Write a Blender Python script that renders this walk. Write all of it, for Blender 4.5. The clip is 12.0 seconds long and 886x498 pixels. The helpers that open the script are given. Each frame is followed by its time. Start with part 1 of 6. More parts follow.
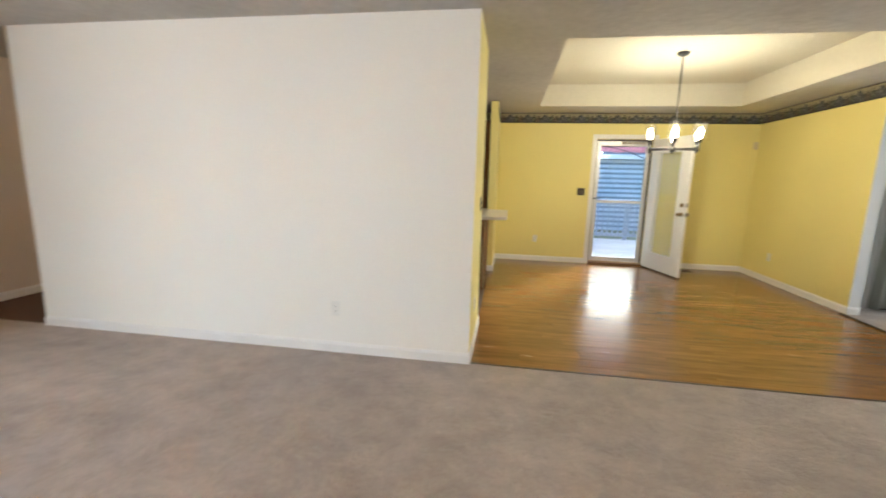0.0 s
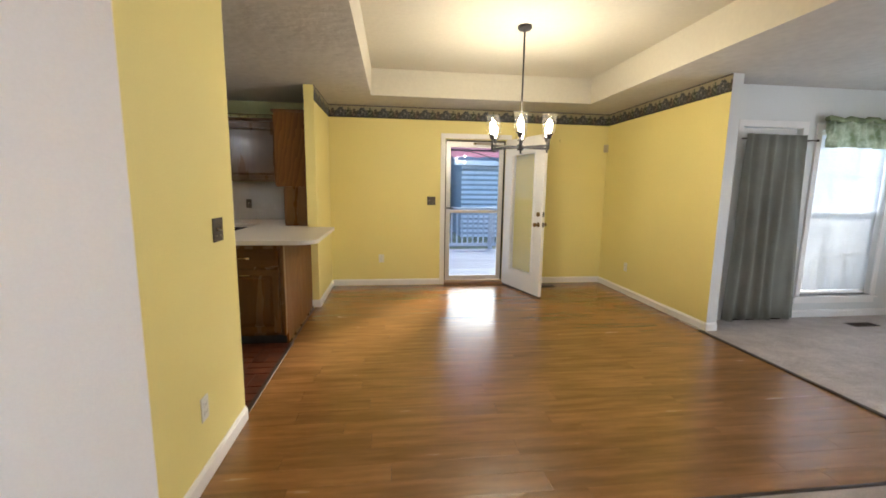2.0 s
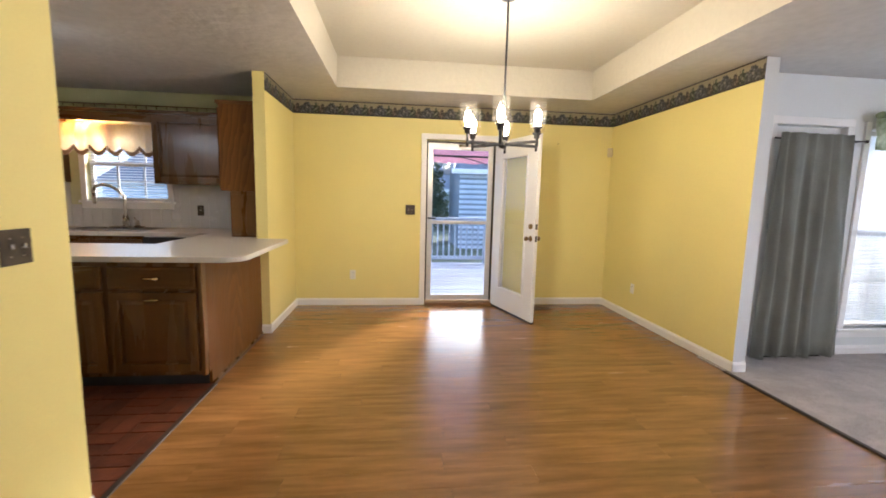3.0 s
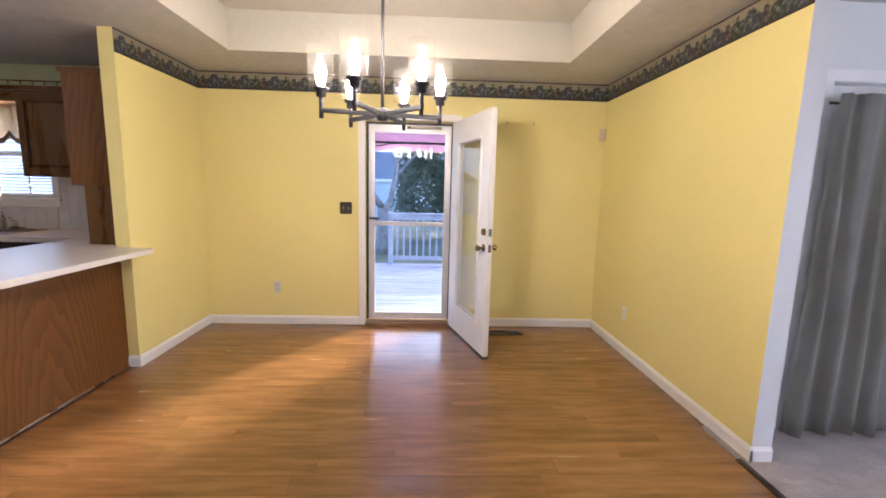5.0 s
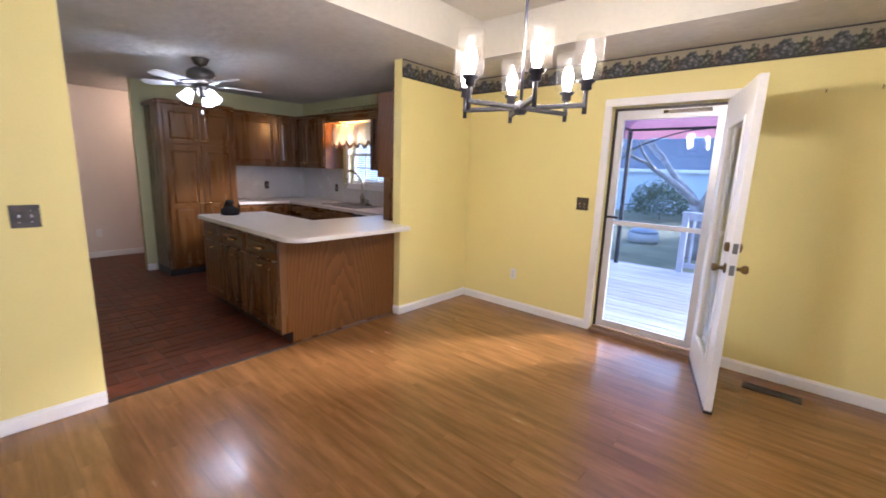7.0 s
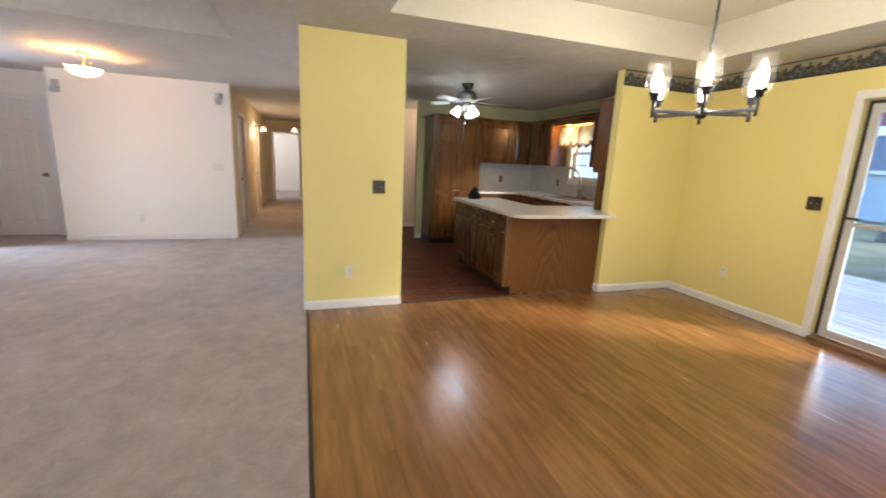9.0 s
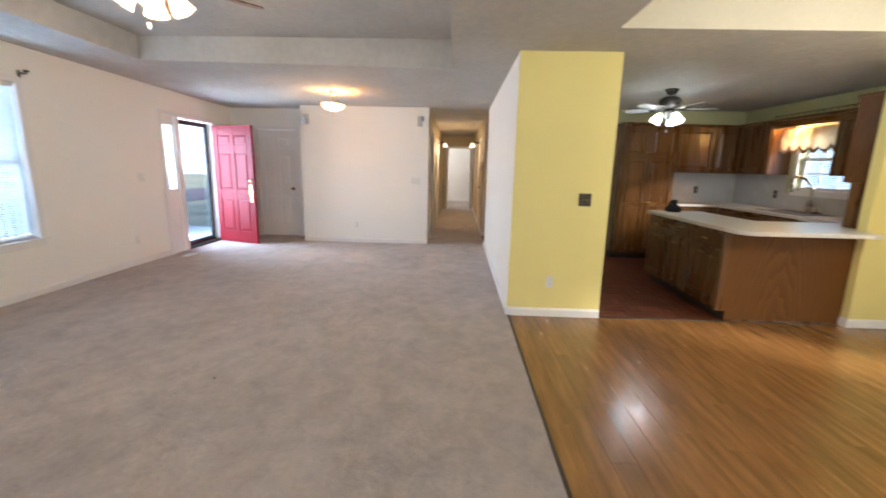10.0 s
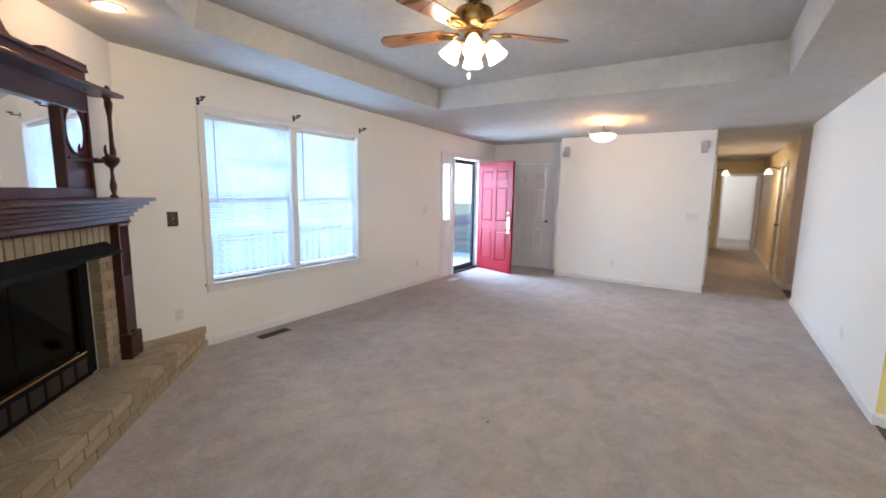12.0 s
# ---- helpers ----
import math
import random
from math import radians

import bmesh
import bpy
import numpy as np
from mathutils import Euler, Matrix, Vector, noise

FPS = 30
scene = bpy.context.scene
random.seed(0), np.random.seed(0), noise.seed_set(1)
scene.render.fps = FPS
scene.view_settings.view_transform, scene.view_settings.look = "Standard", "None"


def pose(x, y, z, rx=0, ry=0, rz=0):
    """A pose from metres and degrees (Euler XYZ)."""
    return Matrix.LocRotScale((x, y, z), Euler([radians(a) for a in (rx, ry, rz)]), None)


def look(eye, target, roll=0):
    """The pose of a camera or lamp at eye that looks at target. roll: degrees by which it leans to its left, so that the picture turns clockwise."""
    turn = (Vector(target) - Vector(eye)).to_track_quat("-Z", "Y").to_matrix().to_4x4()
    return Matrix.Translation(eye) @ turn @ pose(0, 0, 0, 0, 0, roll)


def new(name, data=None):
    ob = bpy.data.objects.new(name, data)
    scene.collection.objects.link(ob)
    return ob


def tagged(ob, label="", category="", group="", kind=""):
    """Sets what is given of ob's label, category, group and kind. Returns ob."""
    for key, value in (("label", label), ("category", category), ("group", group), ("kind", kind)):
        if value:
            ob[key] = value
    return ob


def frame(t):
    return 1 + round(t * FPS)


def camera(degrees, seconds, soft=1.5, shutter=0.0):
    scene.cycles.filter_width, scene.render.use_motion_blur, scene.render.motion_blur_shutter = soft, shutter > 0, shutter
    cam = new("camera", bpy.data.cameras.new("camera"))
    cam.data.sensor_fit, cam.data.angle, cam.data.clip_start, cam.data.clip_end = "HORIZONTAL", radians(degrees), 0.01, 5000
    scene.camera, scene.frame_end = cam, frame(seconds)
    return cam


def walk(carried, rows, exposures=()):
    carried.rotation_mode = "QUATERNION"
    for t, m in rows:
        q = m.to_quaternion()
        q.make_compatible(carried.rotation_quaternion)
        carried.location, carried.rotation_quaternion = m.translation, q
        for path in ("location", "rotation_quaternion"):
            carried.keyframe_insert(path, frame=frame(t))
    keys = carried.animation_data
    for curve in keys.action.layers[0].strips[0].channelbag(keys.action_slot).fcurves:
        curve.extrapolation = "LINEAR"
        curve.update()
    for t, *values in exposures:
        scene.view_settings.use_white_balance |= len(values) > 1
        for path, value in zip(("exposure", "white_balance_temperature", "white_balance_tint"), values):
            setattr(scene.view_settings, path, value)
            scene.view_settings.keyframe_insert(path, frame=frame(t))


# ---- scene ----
cam = camera(93.9, 12.0, soft=1.7, shutter=0.3)
PATH = [
    (0, (0.032, 0.048, 1.362), (-0.268, 1.996, 1.022), 1.5),
    (0.5, (0.162, 0.439, 1.359), (0.325, 2.407, 1.041), 0.9),
    (1, (0.358, 0.746, 1.391), (0.682, 2.696, 1.084), 0.5),
    (1.5, (0.552, 1.071, 1.369), (0.834, 3.027, 1.063), 1.0),
    (2, (0.666, 1.428, 1.371), (0.908, 3.391, 1.079), 0.8),
    (2.5, (0.824, 1.773, 1.369), (1.063, 3.74, 1.094), 1.1),
    (3, (1.046, 2.107, 1.344), (1.268, 4.08, 1.099), 1.4),
    (3.5, (1.262, 2.441, 1.345), (1.506, 4.413, 1.12), 1.6),
    (3.7, (1.34, 2.552, 1.344), (1.593, 4.522, 1.108), 1.7),
    (5.3, (2.155, 3.195, 1.406), (2.089, 5.173, 1.116), 1.1),
    (5.5, (2.25, 3.277, 1.392), (2.025, 5.245, 1.112), 1.4),
    (6, (2.47, 3.399, 1.352), (1.838, 5.276, 1.074), 1.9),
    (6.5, (2.591, 3.478, 1.387), (1.593, 5.18, 1.061), 2.3),
    (7, (2.801, 3.433, 1.457), (1.507, 4.911, 1.082), 2.0),
    (8.8, (3.602, 3.038, 1.403), (1.803, 3.804, 0.986), 2.3),
    (9, (3.651, 2.944, 1.404), (1.798, 3.574, 0.992), 2.6),
    (9.5, (3.78, 2.73, 1.385), (1.846, 3.014, 0.961), 2.6),
    (10, (3.719, 2.41, 1.423), (1.759, 2.349, 1.034), 1.3),
    (10.5, (3.634, 2.174, 1.45), (1.716, 1.743, 1.083), 0.5),
    (11, (3.514, 2.043, 1.461), (1.684, 1.302, 1.142), 0.6),
    (11.5, (3.502, 1.972, 1.472), (1.774, 1.005, 1.188), 0.8),
    (12, (3.492, 1.933, 1.476), (1.832, 0.851, 1.203), 0.9),
]
walk(cam, [(t, look(eye, target, roll)) for t, eye, target, roll in PATH],
     exposures=[(0.0, 2.60, 6400, 6), (0.5, 2.44, 6200, 6), (1.5, 2.41, 6350, 9), (2.5, 2.58, 6350, 15), (3.5, 2.76, 5950, 20), (5.5, 2.78, 5650, 26), (7.0, 2.78, 5450, 26), (9.5, 2.68, 6050, 11), (12.0, 2.66, 5550, 9)])

# ---- light ----
H = 2.44                      # ceiling height
world = bpy.data.worlds.new("overcast_sky")
scene.world = world
world.use_nodes = True
_wn = world.node_tree
_sky = _wn.nodes.new("ShaderNodeTexSky")
_sky.sky_type = "NISHITA"
_sky.sun_disc = False
_sky.sun_elevation = radians(17)
_sky.sun_rotation = radians(34)
_sky.dust_density = 3.0
_wn.links.new(_sky.outputs[0], _wn.nodes["Background"].inputs[0])
_wn.nodes["Background"].inputs[1].default_value = 0.15
_sun = bpy.data.lights.new("sun", "SUN")
_sun.energy, _sun.angle, _sun.color = 1.5, radians(8), (1.0, 0.92, 0.80)
_sd = Vector((math.sin(radians(34)), math.cos(radians(34)), math.tan(radians(17)))).normalized()
new("sun", _sun).matrix_world = look(_sd * 30, (0, 0, 0))

LAMPS = 0.42                  # all lamps against the daylight
WARM, SOFT, COOL = (1.0, 0.74, 0.46), (1.0, 0.90, 0.76), (0.86, 0.95, 1.0)


def point_lamp(name, xyz, watts, color, radius=0.03):
    d = bpy.data.lights.new(name, "POINT")
    d.energy, d.color, d.shadow_soft_size = watts * LAMPS, color, radius
    ob = new(name, d)
    ob.location = xyz
    return ob


def window_lamp(name, m, w, h, watts, color=(0.80, 0.90, 1.0)):
    d = bpy.data.lights.new(name, "AREA")
    d.shape, d.size, d.size_y, d.energy, d.color = "RECTANGLE", w, h, watts, color
    new(name, d).matrix_world = m


window_lamp("living_window_daylight", look((0.535, -2.16, 1.37), (0.535, 0.0, 1.37)), 1.86, 1.50, 12.0, (0.70, 0.85, 1.0))
window_lamp("entry_daylight", look((-3.1, -3.3, 1.5), (-3.1, 0.0, 1.2)), 2.4, 2.2, 68.0)
window_lamp("sidelight_daylight", look((-2.57, -2.16, 1.48), (-2.57, 0.0, 1.48)), 0.2, 0.95, 1.5)
window_lamp("sunroom_north_daylight", look((5.545, 5.56, 1.6), (5.545, 4.0, 1.4)), 0.86, 1.0, 2.6, (0.88, 0.95, 1.0))
window_lamp("sunroom_east_daylight", look((6.50, 4.625, 1.13), (4.0, 4.625, 1.13)), 0.92, 1.74, 6.0, (0.88, 0.95, 1.0))
# fill from the east through the twin window, which is added out of view
window_lamp("sunroom_east_daylight", look((6.50, 2.85, 1.13), (4.0, 2.85, 1.13)), 1.5, 1.74, 12.0, (0.92, 0.96, 1.0))
window_lamp("kitchen_daylight", look((-1.94, 7.42, 1.64), (-1.94, 6.0, 1.5)), 0.92, 0.80, 0.3)

# ---- materials ----
def mat(name, base, rough=0.5, var=0.12, scale=1.5, fine=60.0, fvar=0.06, bump=0.0, bscale=None, metal=0.0,
        stretch=(1, 1, 1), coat=0.0, rand=0.0, island=0.0, alt=None, spec=0.5, rvar=0.1):
    """A surface with slow stains, fine grain, and relief; alt: a second colour that the stains lean to."""
    m = bpy.data.materials.new(name)
    m.use_nodes = True
    nt = m.node_tree
    N, L = nt.nodes, nt.links
    bsdf = N["Principled BSDF"]
    geo = N.new("ShaderNodeNewGeometry")
    mp = N.new("ShaderNodeMapping")
    mp.inputs["Scale"].default_value = stretch
    if rand:
        oi = N.new("ShaderNodeObjectInfo")
        mul = N.new("ShaderNodeVectorMath")
        mul.operation = "SCALE"
        mul.inputs[0].default_value = (37.0, 53.0, 19.0)
        L.new(oi.outputs["Random"], mul.inputs["Scale"])
        add = N.new("ShaderNodeVectorMath")
        L.new(geo.outputs["Position"], add.inputs[0])
        L.new(mul.outputs[0], add.inputs[1])
        L.new(add.outputs[0], mp.inputs[0])
    else:
        L.new(geo.outputs["Position"], mp.inputs[0])

    def noise_tex(sc, detail):
        n = N.new("ShaderNodeTexNoise")
        n.inputs["Scale"].default_value, n.inputs["Detail"].default_value = sc, detail
        L.new(mp.outputs[0], n.inputs["Vector"])
        return n
    slow, quick = noise_tex(scale, 3.0), noise_tex(fine, 4.0)
    ramp = N.new("ShaderNodeValToRGB")
    b = Vector(base)
    a2 = Vector(alt) if alt else b * (1 + var)
    ramp.color_ramp.elements[0].position, ramp.color_ramp.elements[1].position = 0.3, 0.7
    ramp.color_ramp.elements[0].color = (*(b * (1 - var)), 1)
    ramp.color_ramp.elements[1].color = (*a2, 1)
    L.new(slow.outputs[0], ramp.inputs[0])
    val = N.new("ShaderNodeMapRange")
    val.inputs["To Min"].default_value, val.inputs["To Max"].default_value = 1 - 2 * fvar, 1 + 2 * fvar
    L.new(quick.outputs[0], val.inputs["Value"])
    hsv = N.new("ShaderNodeHueSaturation")
    L.new(ramp.outputs[0], hsv.inputs["Color"])
    L.new(val.outputs[0], hsv.inputs["Value"])
    last = hsv
    if rand or island:
        h2 = N.new("ShaderNodeHueSaturation")
        mr = N.new("ShaderNodeMapRange")
        k = rand or island
        mr.inputs["To Min"].default_value, mr.inputs["To Max"].default_value = 1 - k, 1 + k
        L.new(oi.outputs["Random"] if rand else geo.outputs["Random Per Island"], mr.inputs["Value"])
        L.new(mr.outputs[0], h2.inputs["Value"])
        L.new(hsv.outputs[0], h2.inputs["Color"])
        last = h2
    L.new(last.outputs[0], bsdf.inputs["Base Color"])
    rr = N.new("ShaderNodeMapRange")
    rr.inputs["To Min"].default_value, rr.inputs["To Max"].default_value = max(0.02, rough - rvar), min(1.0, rough + rvar)
    L.new(slow.outputs[0], rr.inputs["Value"])
    L.new(rr.outputs[0], bsdf.inputs["Roughness"])
    bsdf.inputs["Metallic"].default_value = metal
    bsdf.inputs["Specular IOR Level"].default_value = spec
    bsdf.inputs["Coat Weight"].default_value = coat
    bsdf.inputs["Coat Roughness"].default_value = 0.12
    if bump:
        bn = noise_tex(bscale or fine, 3.0)
        bp = N.new("ShaderNodeBump")
        bp.inputs["Strength"].default_value, bp.inputs["Distance"].default_value = bump, 0.01
        L.new(bn.outputs[0], bp.inputs["Height"])
        L.new(bp.outputs[0], bsdf.inputs["Normal"])
    return m


def glow(name, color, strength):
    m = bpy.data.materials.new(name)
    m.use_nodes = True
    b = m.node_tree.nodes["Principled BSDF"]
    b.inputs["Base Color"].default_value = (*color, 1)
    b.inputs["Emission Color"].default_value = (*color, 1)
    b.inputs["Emission Strength"].default_value = strength
    return m


def glass(name, tint=(1, 1, 1), rough=0.0, gloss=0.1):
    """A thin pane: clear, with a weak mirror gloss that grows at a slant."""
    m = bpy.data.materials.new(name)
    m.use_nodes = True
    nt = m.node_tree
    N, L = nt.nodes, nt.links
    N.remove(N["Principled BSDF"])
    t, g, mix, lw, pw = (N.new(k) for k in ("ShaderNodeBsdfTransparent", "ShaderNodeBsdfGlossy", "ShaderNodeMixShader", "ShaderNodeLayerWeight", "ShaderNodeMath"))
    t.inputs[0].default_value = (*tint, 1)
    g.inputs["Roughness"].default_value = rough
    pw.operation = "MULTIPLY_ADD"
    sq = N.new("ShaderNodeMath")
    sq.operation = "POWER"
    sq.inputs[1].default_value = 4.0
    L.new(lw.outputs["Facing"], sq.inputs[0])
    L.new(sq.outputs[0], pw.inputs[0])
    pw.inputs[1].default_value, pw.inputs[2].default_value = 0.45, gloss * 0.3
    L.new(pw.outputs[0], mix.inputs[0])
    L.new(t.outputs[0], mix.inputs[1])
    L.new(g.outputs[0], mix.inputs[2])
    L.new(mix.outputs[0], N["Material Output"].inputs[0])
    return m


def cloth(name, base, passes=0.35, fine=140.0, alt=None, scale=3.0):
    """Woven stuff that lets some light through."""
    m = mat(name, base, 0.9, 0.10, scale, fine, 0.08, 0.15, 220.0, alt=alt)
    nt = m.node_tree
    N, L = nt.nodes, nt.links
    tr, mix = N.new("ShaderNodeBsdfTranslucent"), N.new("ShaderNodeMixShader")
    src = N["Principled BSDF"].inputs["Base Color"].links[0].from_socket
    L.new(src, tr.inputs[0])
    mix.inputs[0].default_value = passes
    L.new(N["Principled BSDF"].outputs[0], mix.inputs[1])
    L.new(tr.outputs[0], mix.inputs[2])
    L.new(mix.outputs[0], N["Material Output"].inputs[0])
    return m


def carpet(name, base):
    """Cut pile: trodden patches, lumps of leaning tufts, fine yarn."""
    m = bpy.data.materials.new(name)
    m.use_nodes = True
    nt = m.node_tree
    N, L = nt.nodes, nt.links
    bsdf = N["Principled BSDF"]
    bsdf.inputs["Roughness"].default_value = 1.0
    bsdf.inputs["Specular IOR Level"].default_value = 0.08
    bsdf.inputs["Sheen Weight"].default_value = 0.15
    geo = N.new("ShaderNodeNewGeometry")
    mp = N.new("ShaderNodeMapping")
    mp.inputs["Scale"].default_value, mp.inputs["Rotation"].default_value = (1.0, 1.2, 1.0), (0, 0, 0.3)
    L.new(geo.outputs["Position"], mp.inputs[0])

    def tex(scale, detail, rough, warp):
        n = N.new("ShaderNodeTexNoise")
        for key, q in (("Scale", scale), ("Detail", detail), ("Roughness", rough), ("Distortion", warp)):
            n.inputs[key].default_value = q
        L.new(mp.outputs[0], n.inputs["Vector"])
        return n.outputs[0]

    def span(src, lo, hi, a, b):
        r = N.new("ShaderNodeMapRange")
        for k, q in zip(("From Min", "From Max", "To Min", "To Max"), (lo, hi, a, b)):
            r.inputs[k].default_value = q
        L.new(src, r.inputs["Value"])
        return r.outputs[0]

    def calc(op, a, b):
        n = N.new("ShaderNodeMath")
        n.operation = op
        for k, q in enumerate((a, b)):
            if isinstance(q, float):
                n.inputs[k].default_value = q
            else:
                L.new(q, n.inputs[k])
        return n.outputs[0]
    patch, lump, tuft, yarn = tex(0.9, 4.0, 0.55, 0.6), tex(5.0, 6.0, 0.62, 0.3), tex(26.0, 4.0, 0.7, 0.6), tex(210.0, 2.0, 0.6, 0.0)
    tone = calc("MULTIPLY", calc("MULTIPLY", span(patch, 0.3, 0.7, 0.87, 1.12), span(lump, 0.32, 0.70, 0.86, 1.12)),
                calc("MULTIPLY", span(tuft, 0.25, 0.75, 0.90, 1.10), span(yarn, 0.25, 0.75, 0.84, 1.16)))
    mul = N.new("ShaderNodeVectorMath")
    mul.operation = "SCALE"
    mul.inputs[0].default_value = base
    L.new(tone, mul.inputs["Scale"])
    L.new(mul.outputs[0], bsdf.inputs["Base Color"])
    low, high = N.new("ShaderNodeBump"), N.new("ShaderNodeBump")
    low.inputs["Strength"].default_value, low.inputs["Distance"].default_value = 0.9, 0.022
    high.inputs["Strength"].default_value, high.inputs["Distance"].default_value = 0.8, 0.012
    L.new(lump, low.inputs["Height"])
    L.new(calc("ADD", tuft, calc("MULTIPLY", yarn, 0.35)), high.inputs["Height"])
    L.new(low.outputs[0], high.inputs["Normal"])
    L.new(high.outputs[0], bsdf.inputs["Normal"])
    return m


def shade_glass(name, tint, haze, glow_strength=0.0):
    """Frosted or seeded lamp glass: part of the light goes straight through, the rest is scattered."""
    m = bpy.data.materials.new(name)
    m.use_nodes = True
    nt = m.node_tree
    N, L = nt.nodes, nt.links
    N.remove(N["Principled BSDF"])
    clear, milk, shine, glowing = (N.new("ShaderNodeBsdf" + k) for k in ("Transparent", "Translucent", "Glossy", "Diffuse"))
    clear.inputs[0].default_value = milk.inputs[0].default_value = glowing.inputs[0].default_value = (*tint, 1)
    shine.inputs["Roughness"].default_value = 0.08
    half, body, skin = (N.new("ShaderNodeMixShader") for _ in range(3))
    half.inputs[0].default_value, body.inputs[0].default_value, skin.inputs[0].default_value = 0.4, haze, 0.035
    L.new(milk.outputs[0], half.inputs[1])
    L.new(glowing.outputs[0], half.inputs[2])
    last = half.outputs[0]
    if glow_strength:
        em, add = N.new("ShaderNodeEmission"), N.new("ShaderNodeAddShader")
        em.inputs[0].default_value, em.inputs[1].default_value = (*tint, 1), glow_strength
        L.new(last, add.inputs[0])
        L.new(em.outputs[0], add.inputs[1])
        last = add.outputs[0]
    L.new(clear.outputs[0], body.inputs[1])
    L.new(last, body.inputs[2])
    L.new(body.outputs[0], skin.inputs[1])
    L.new(shine.outputs[0], skin.inputs[2])
    L.new(skin.outputs[0], N["Material Output"].inputs[0])
    return m


def oak_veneer(name, dark, pale):
    """Flat-sawn oak sheet: arched growth rings and fine pores up the board."""
    m = mat(name, dark, 0.45, 0.08, 2.0, 60, 0.06, 0.04, 70, stretch=(6, 6, 0.9), spec=0.22)
    N, L = m.node_tree.nodes, m.node_tree.links
    geo, mp, wave, mix = N.new("ShaderNodeNewGeometry"), N.new("ShaderNodeMapping"), N.new("ShaderNodeTexWave"), N.new("ShaderNodeMix")
    mp.inputs["Scale"].default_value, mp.inputs["Location"].default_value = (3.0, 3.0, 0.55), (0.0, -16.6, 0.35)
    wave.wave_type, wave.rings_direction, wave.wave_profile = "RINGS", "SPHERICAL", "SAW"
    for key, q in (("Scale", 4.2), ("Distortion", 5.0), ("Detail", 3.0), ("Detail Scale", 1.4)):
        wave.inputs[key].default_value = q
    mix.data_type, mix.blend_type = "RGBA", "MIX"
    src = N["Principled BSDF"].inputs["Base Color"].links[0].from_socket
    L.new(geo.outputs["Position"], mp.inputs[0])
    L.new(mp.outputs[0], wave.inputs["Vector"])
    L.new(wave.outputs["Fac"], mix.inputs["Factor"])
    L.new(src, mix.inputs["A"])
    mix.inputs["B"].default_value = (*pale, 1)
    L.new(mix.outputs["Result"], N["Principled BSDF"].inputs["Base Color"])
    return m


WHITE = mat("white_wall_paint", (0.86, 0.83, 0.775), 0.65, 0.02, 0.6, 90, 0.02, 0.12, 160)
YELLOW = mat("yellow_wall_paint", (0.80, 0.69, 0.27), 0.6, 0.035, 0.7, 90, 0.02, 0.12, 160)
PALE = mat("pale_green_yellow_paint", (0.50, 0.49, 0.27), 0.65, 0.03, 0.7, 90, 0.02, 0.1, 160)
TAN = mat("tan_hall_paint", (0.62, 0.50, 0.30), 0.65, 0.03, 0.7, 90, 0.02, 0.1, 160)
ROSE = mat("rose_beige_paint", (0.70, 0.61, 0.53), 0.65, 0.03, 0.7, 90, 0.02, 0.1, 160)
GREYWALL = mat("cool_white_paint", (0.68, 0.69, 0.68), 0.65, 0.03, 0.7, 90, 0.02, 0.1, 160)
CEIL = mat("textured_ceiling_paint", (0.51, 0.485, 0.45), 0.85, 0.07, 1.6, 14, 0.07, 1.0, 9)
TRAYM = mat("cream_tray_paint", (0.60, 0.56, 0.46), 0.8, 0.03, 1.2, 30, 0.03, 0.3, 20)
TRIM = mat("white_trim_gloss", (0.80, 0.78, 0.76), 0.35, 0.03, 3, 80, 0.02)
DOORW = mat("white_door_paint", (0.78, 0.77, 0.75), 0.35, 0.03, 2, 80, 0.02)
CARPET = carpet("beige_grey_carpet", (0.435, 0.374, 0.340))
OAK = mat("oak_laminate", (0.235, 0.110, 0.032), 0.25, 0.15, 2.4, 24, 0.08, 0.05, 40, stretch=(1.1, 9, 9), coat=0.3, rand=0.10, rvar=0.05,
          alt=(0.32, 0.155, 0.048))
SUBFLOOR = mat("dark_joint", (0.05, 0.03, 0.02), 0.8)
BRICKF = mat("brown_brick_vinyl", (0.095, 0.027, 0.013), 0.42, 0.25, 9, 60, 0.12, 0.15, 70, rand=0.28, alt=(0.14, 0.042, 0.020), spec=0.22)
BRICKJ = mat("brick_vinyl_joint", (0.10, 0.050, 0.033), 0.6, 0.15, 8, 60, 0.1, 0.1, 70)
CAB = mat("stained_oak_cabinet", (0.100, 0.039, 0.0075), 0.28, 0.10, 1.6, 34, 0.05, 0.05, 50, stretch=(6, 6, 0.7), coat=0.08, alt=(0.145, 0.060, 0.0125))
CABH = mat("stained_oak_cabinet_rail", (0.100, 0.039, 0.0075), 0.28, 0.10, 1.6, 34, 0.05, 0.05, 50, stretch=(0.8, 6, 6), coat=0.08, alt=(0.145, 0.060, 0.0125))
PANEL = oak_veneer("oak_end_panel", (0.105, 0.038, 0.0068), (0.165, 0.064, 0.0120))
COUNTER = mat("grey_white_laminate", (0.66, 0.62, 0.58), 0.3, 0.03, 3, 240, 0.05, rvar=0.04)
STEEL = mat("brushed_steel", (0.55, 0.54, 0.52), 0.25, 0.05, 6, 120, 0.05, metal=1.0)
NICKEL = mat("satin_nickel", (0.50, 0.45, 0.38), 0.28, 0.05, 9, 90, 0.04, metal=1.0)
BRASS = mat("antique_brass", (0.22, 0.14, 0.055), 0.3, 0.35, 24, 80, 0.1, metal=1.0)
BRIGHTBRASS = mat("worn_brass", (0.75, 0.52, 0.22), 0.25, 0.15, 12, 80, 0.05, metal=1.0)
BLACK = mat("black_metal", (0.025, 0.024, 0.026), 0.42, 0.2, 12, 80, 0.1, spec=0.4)
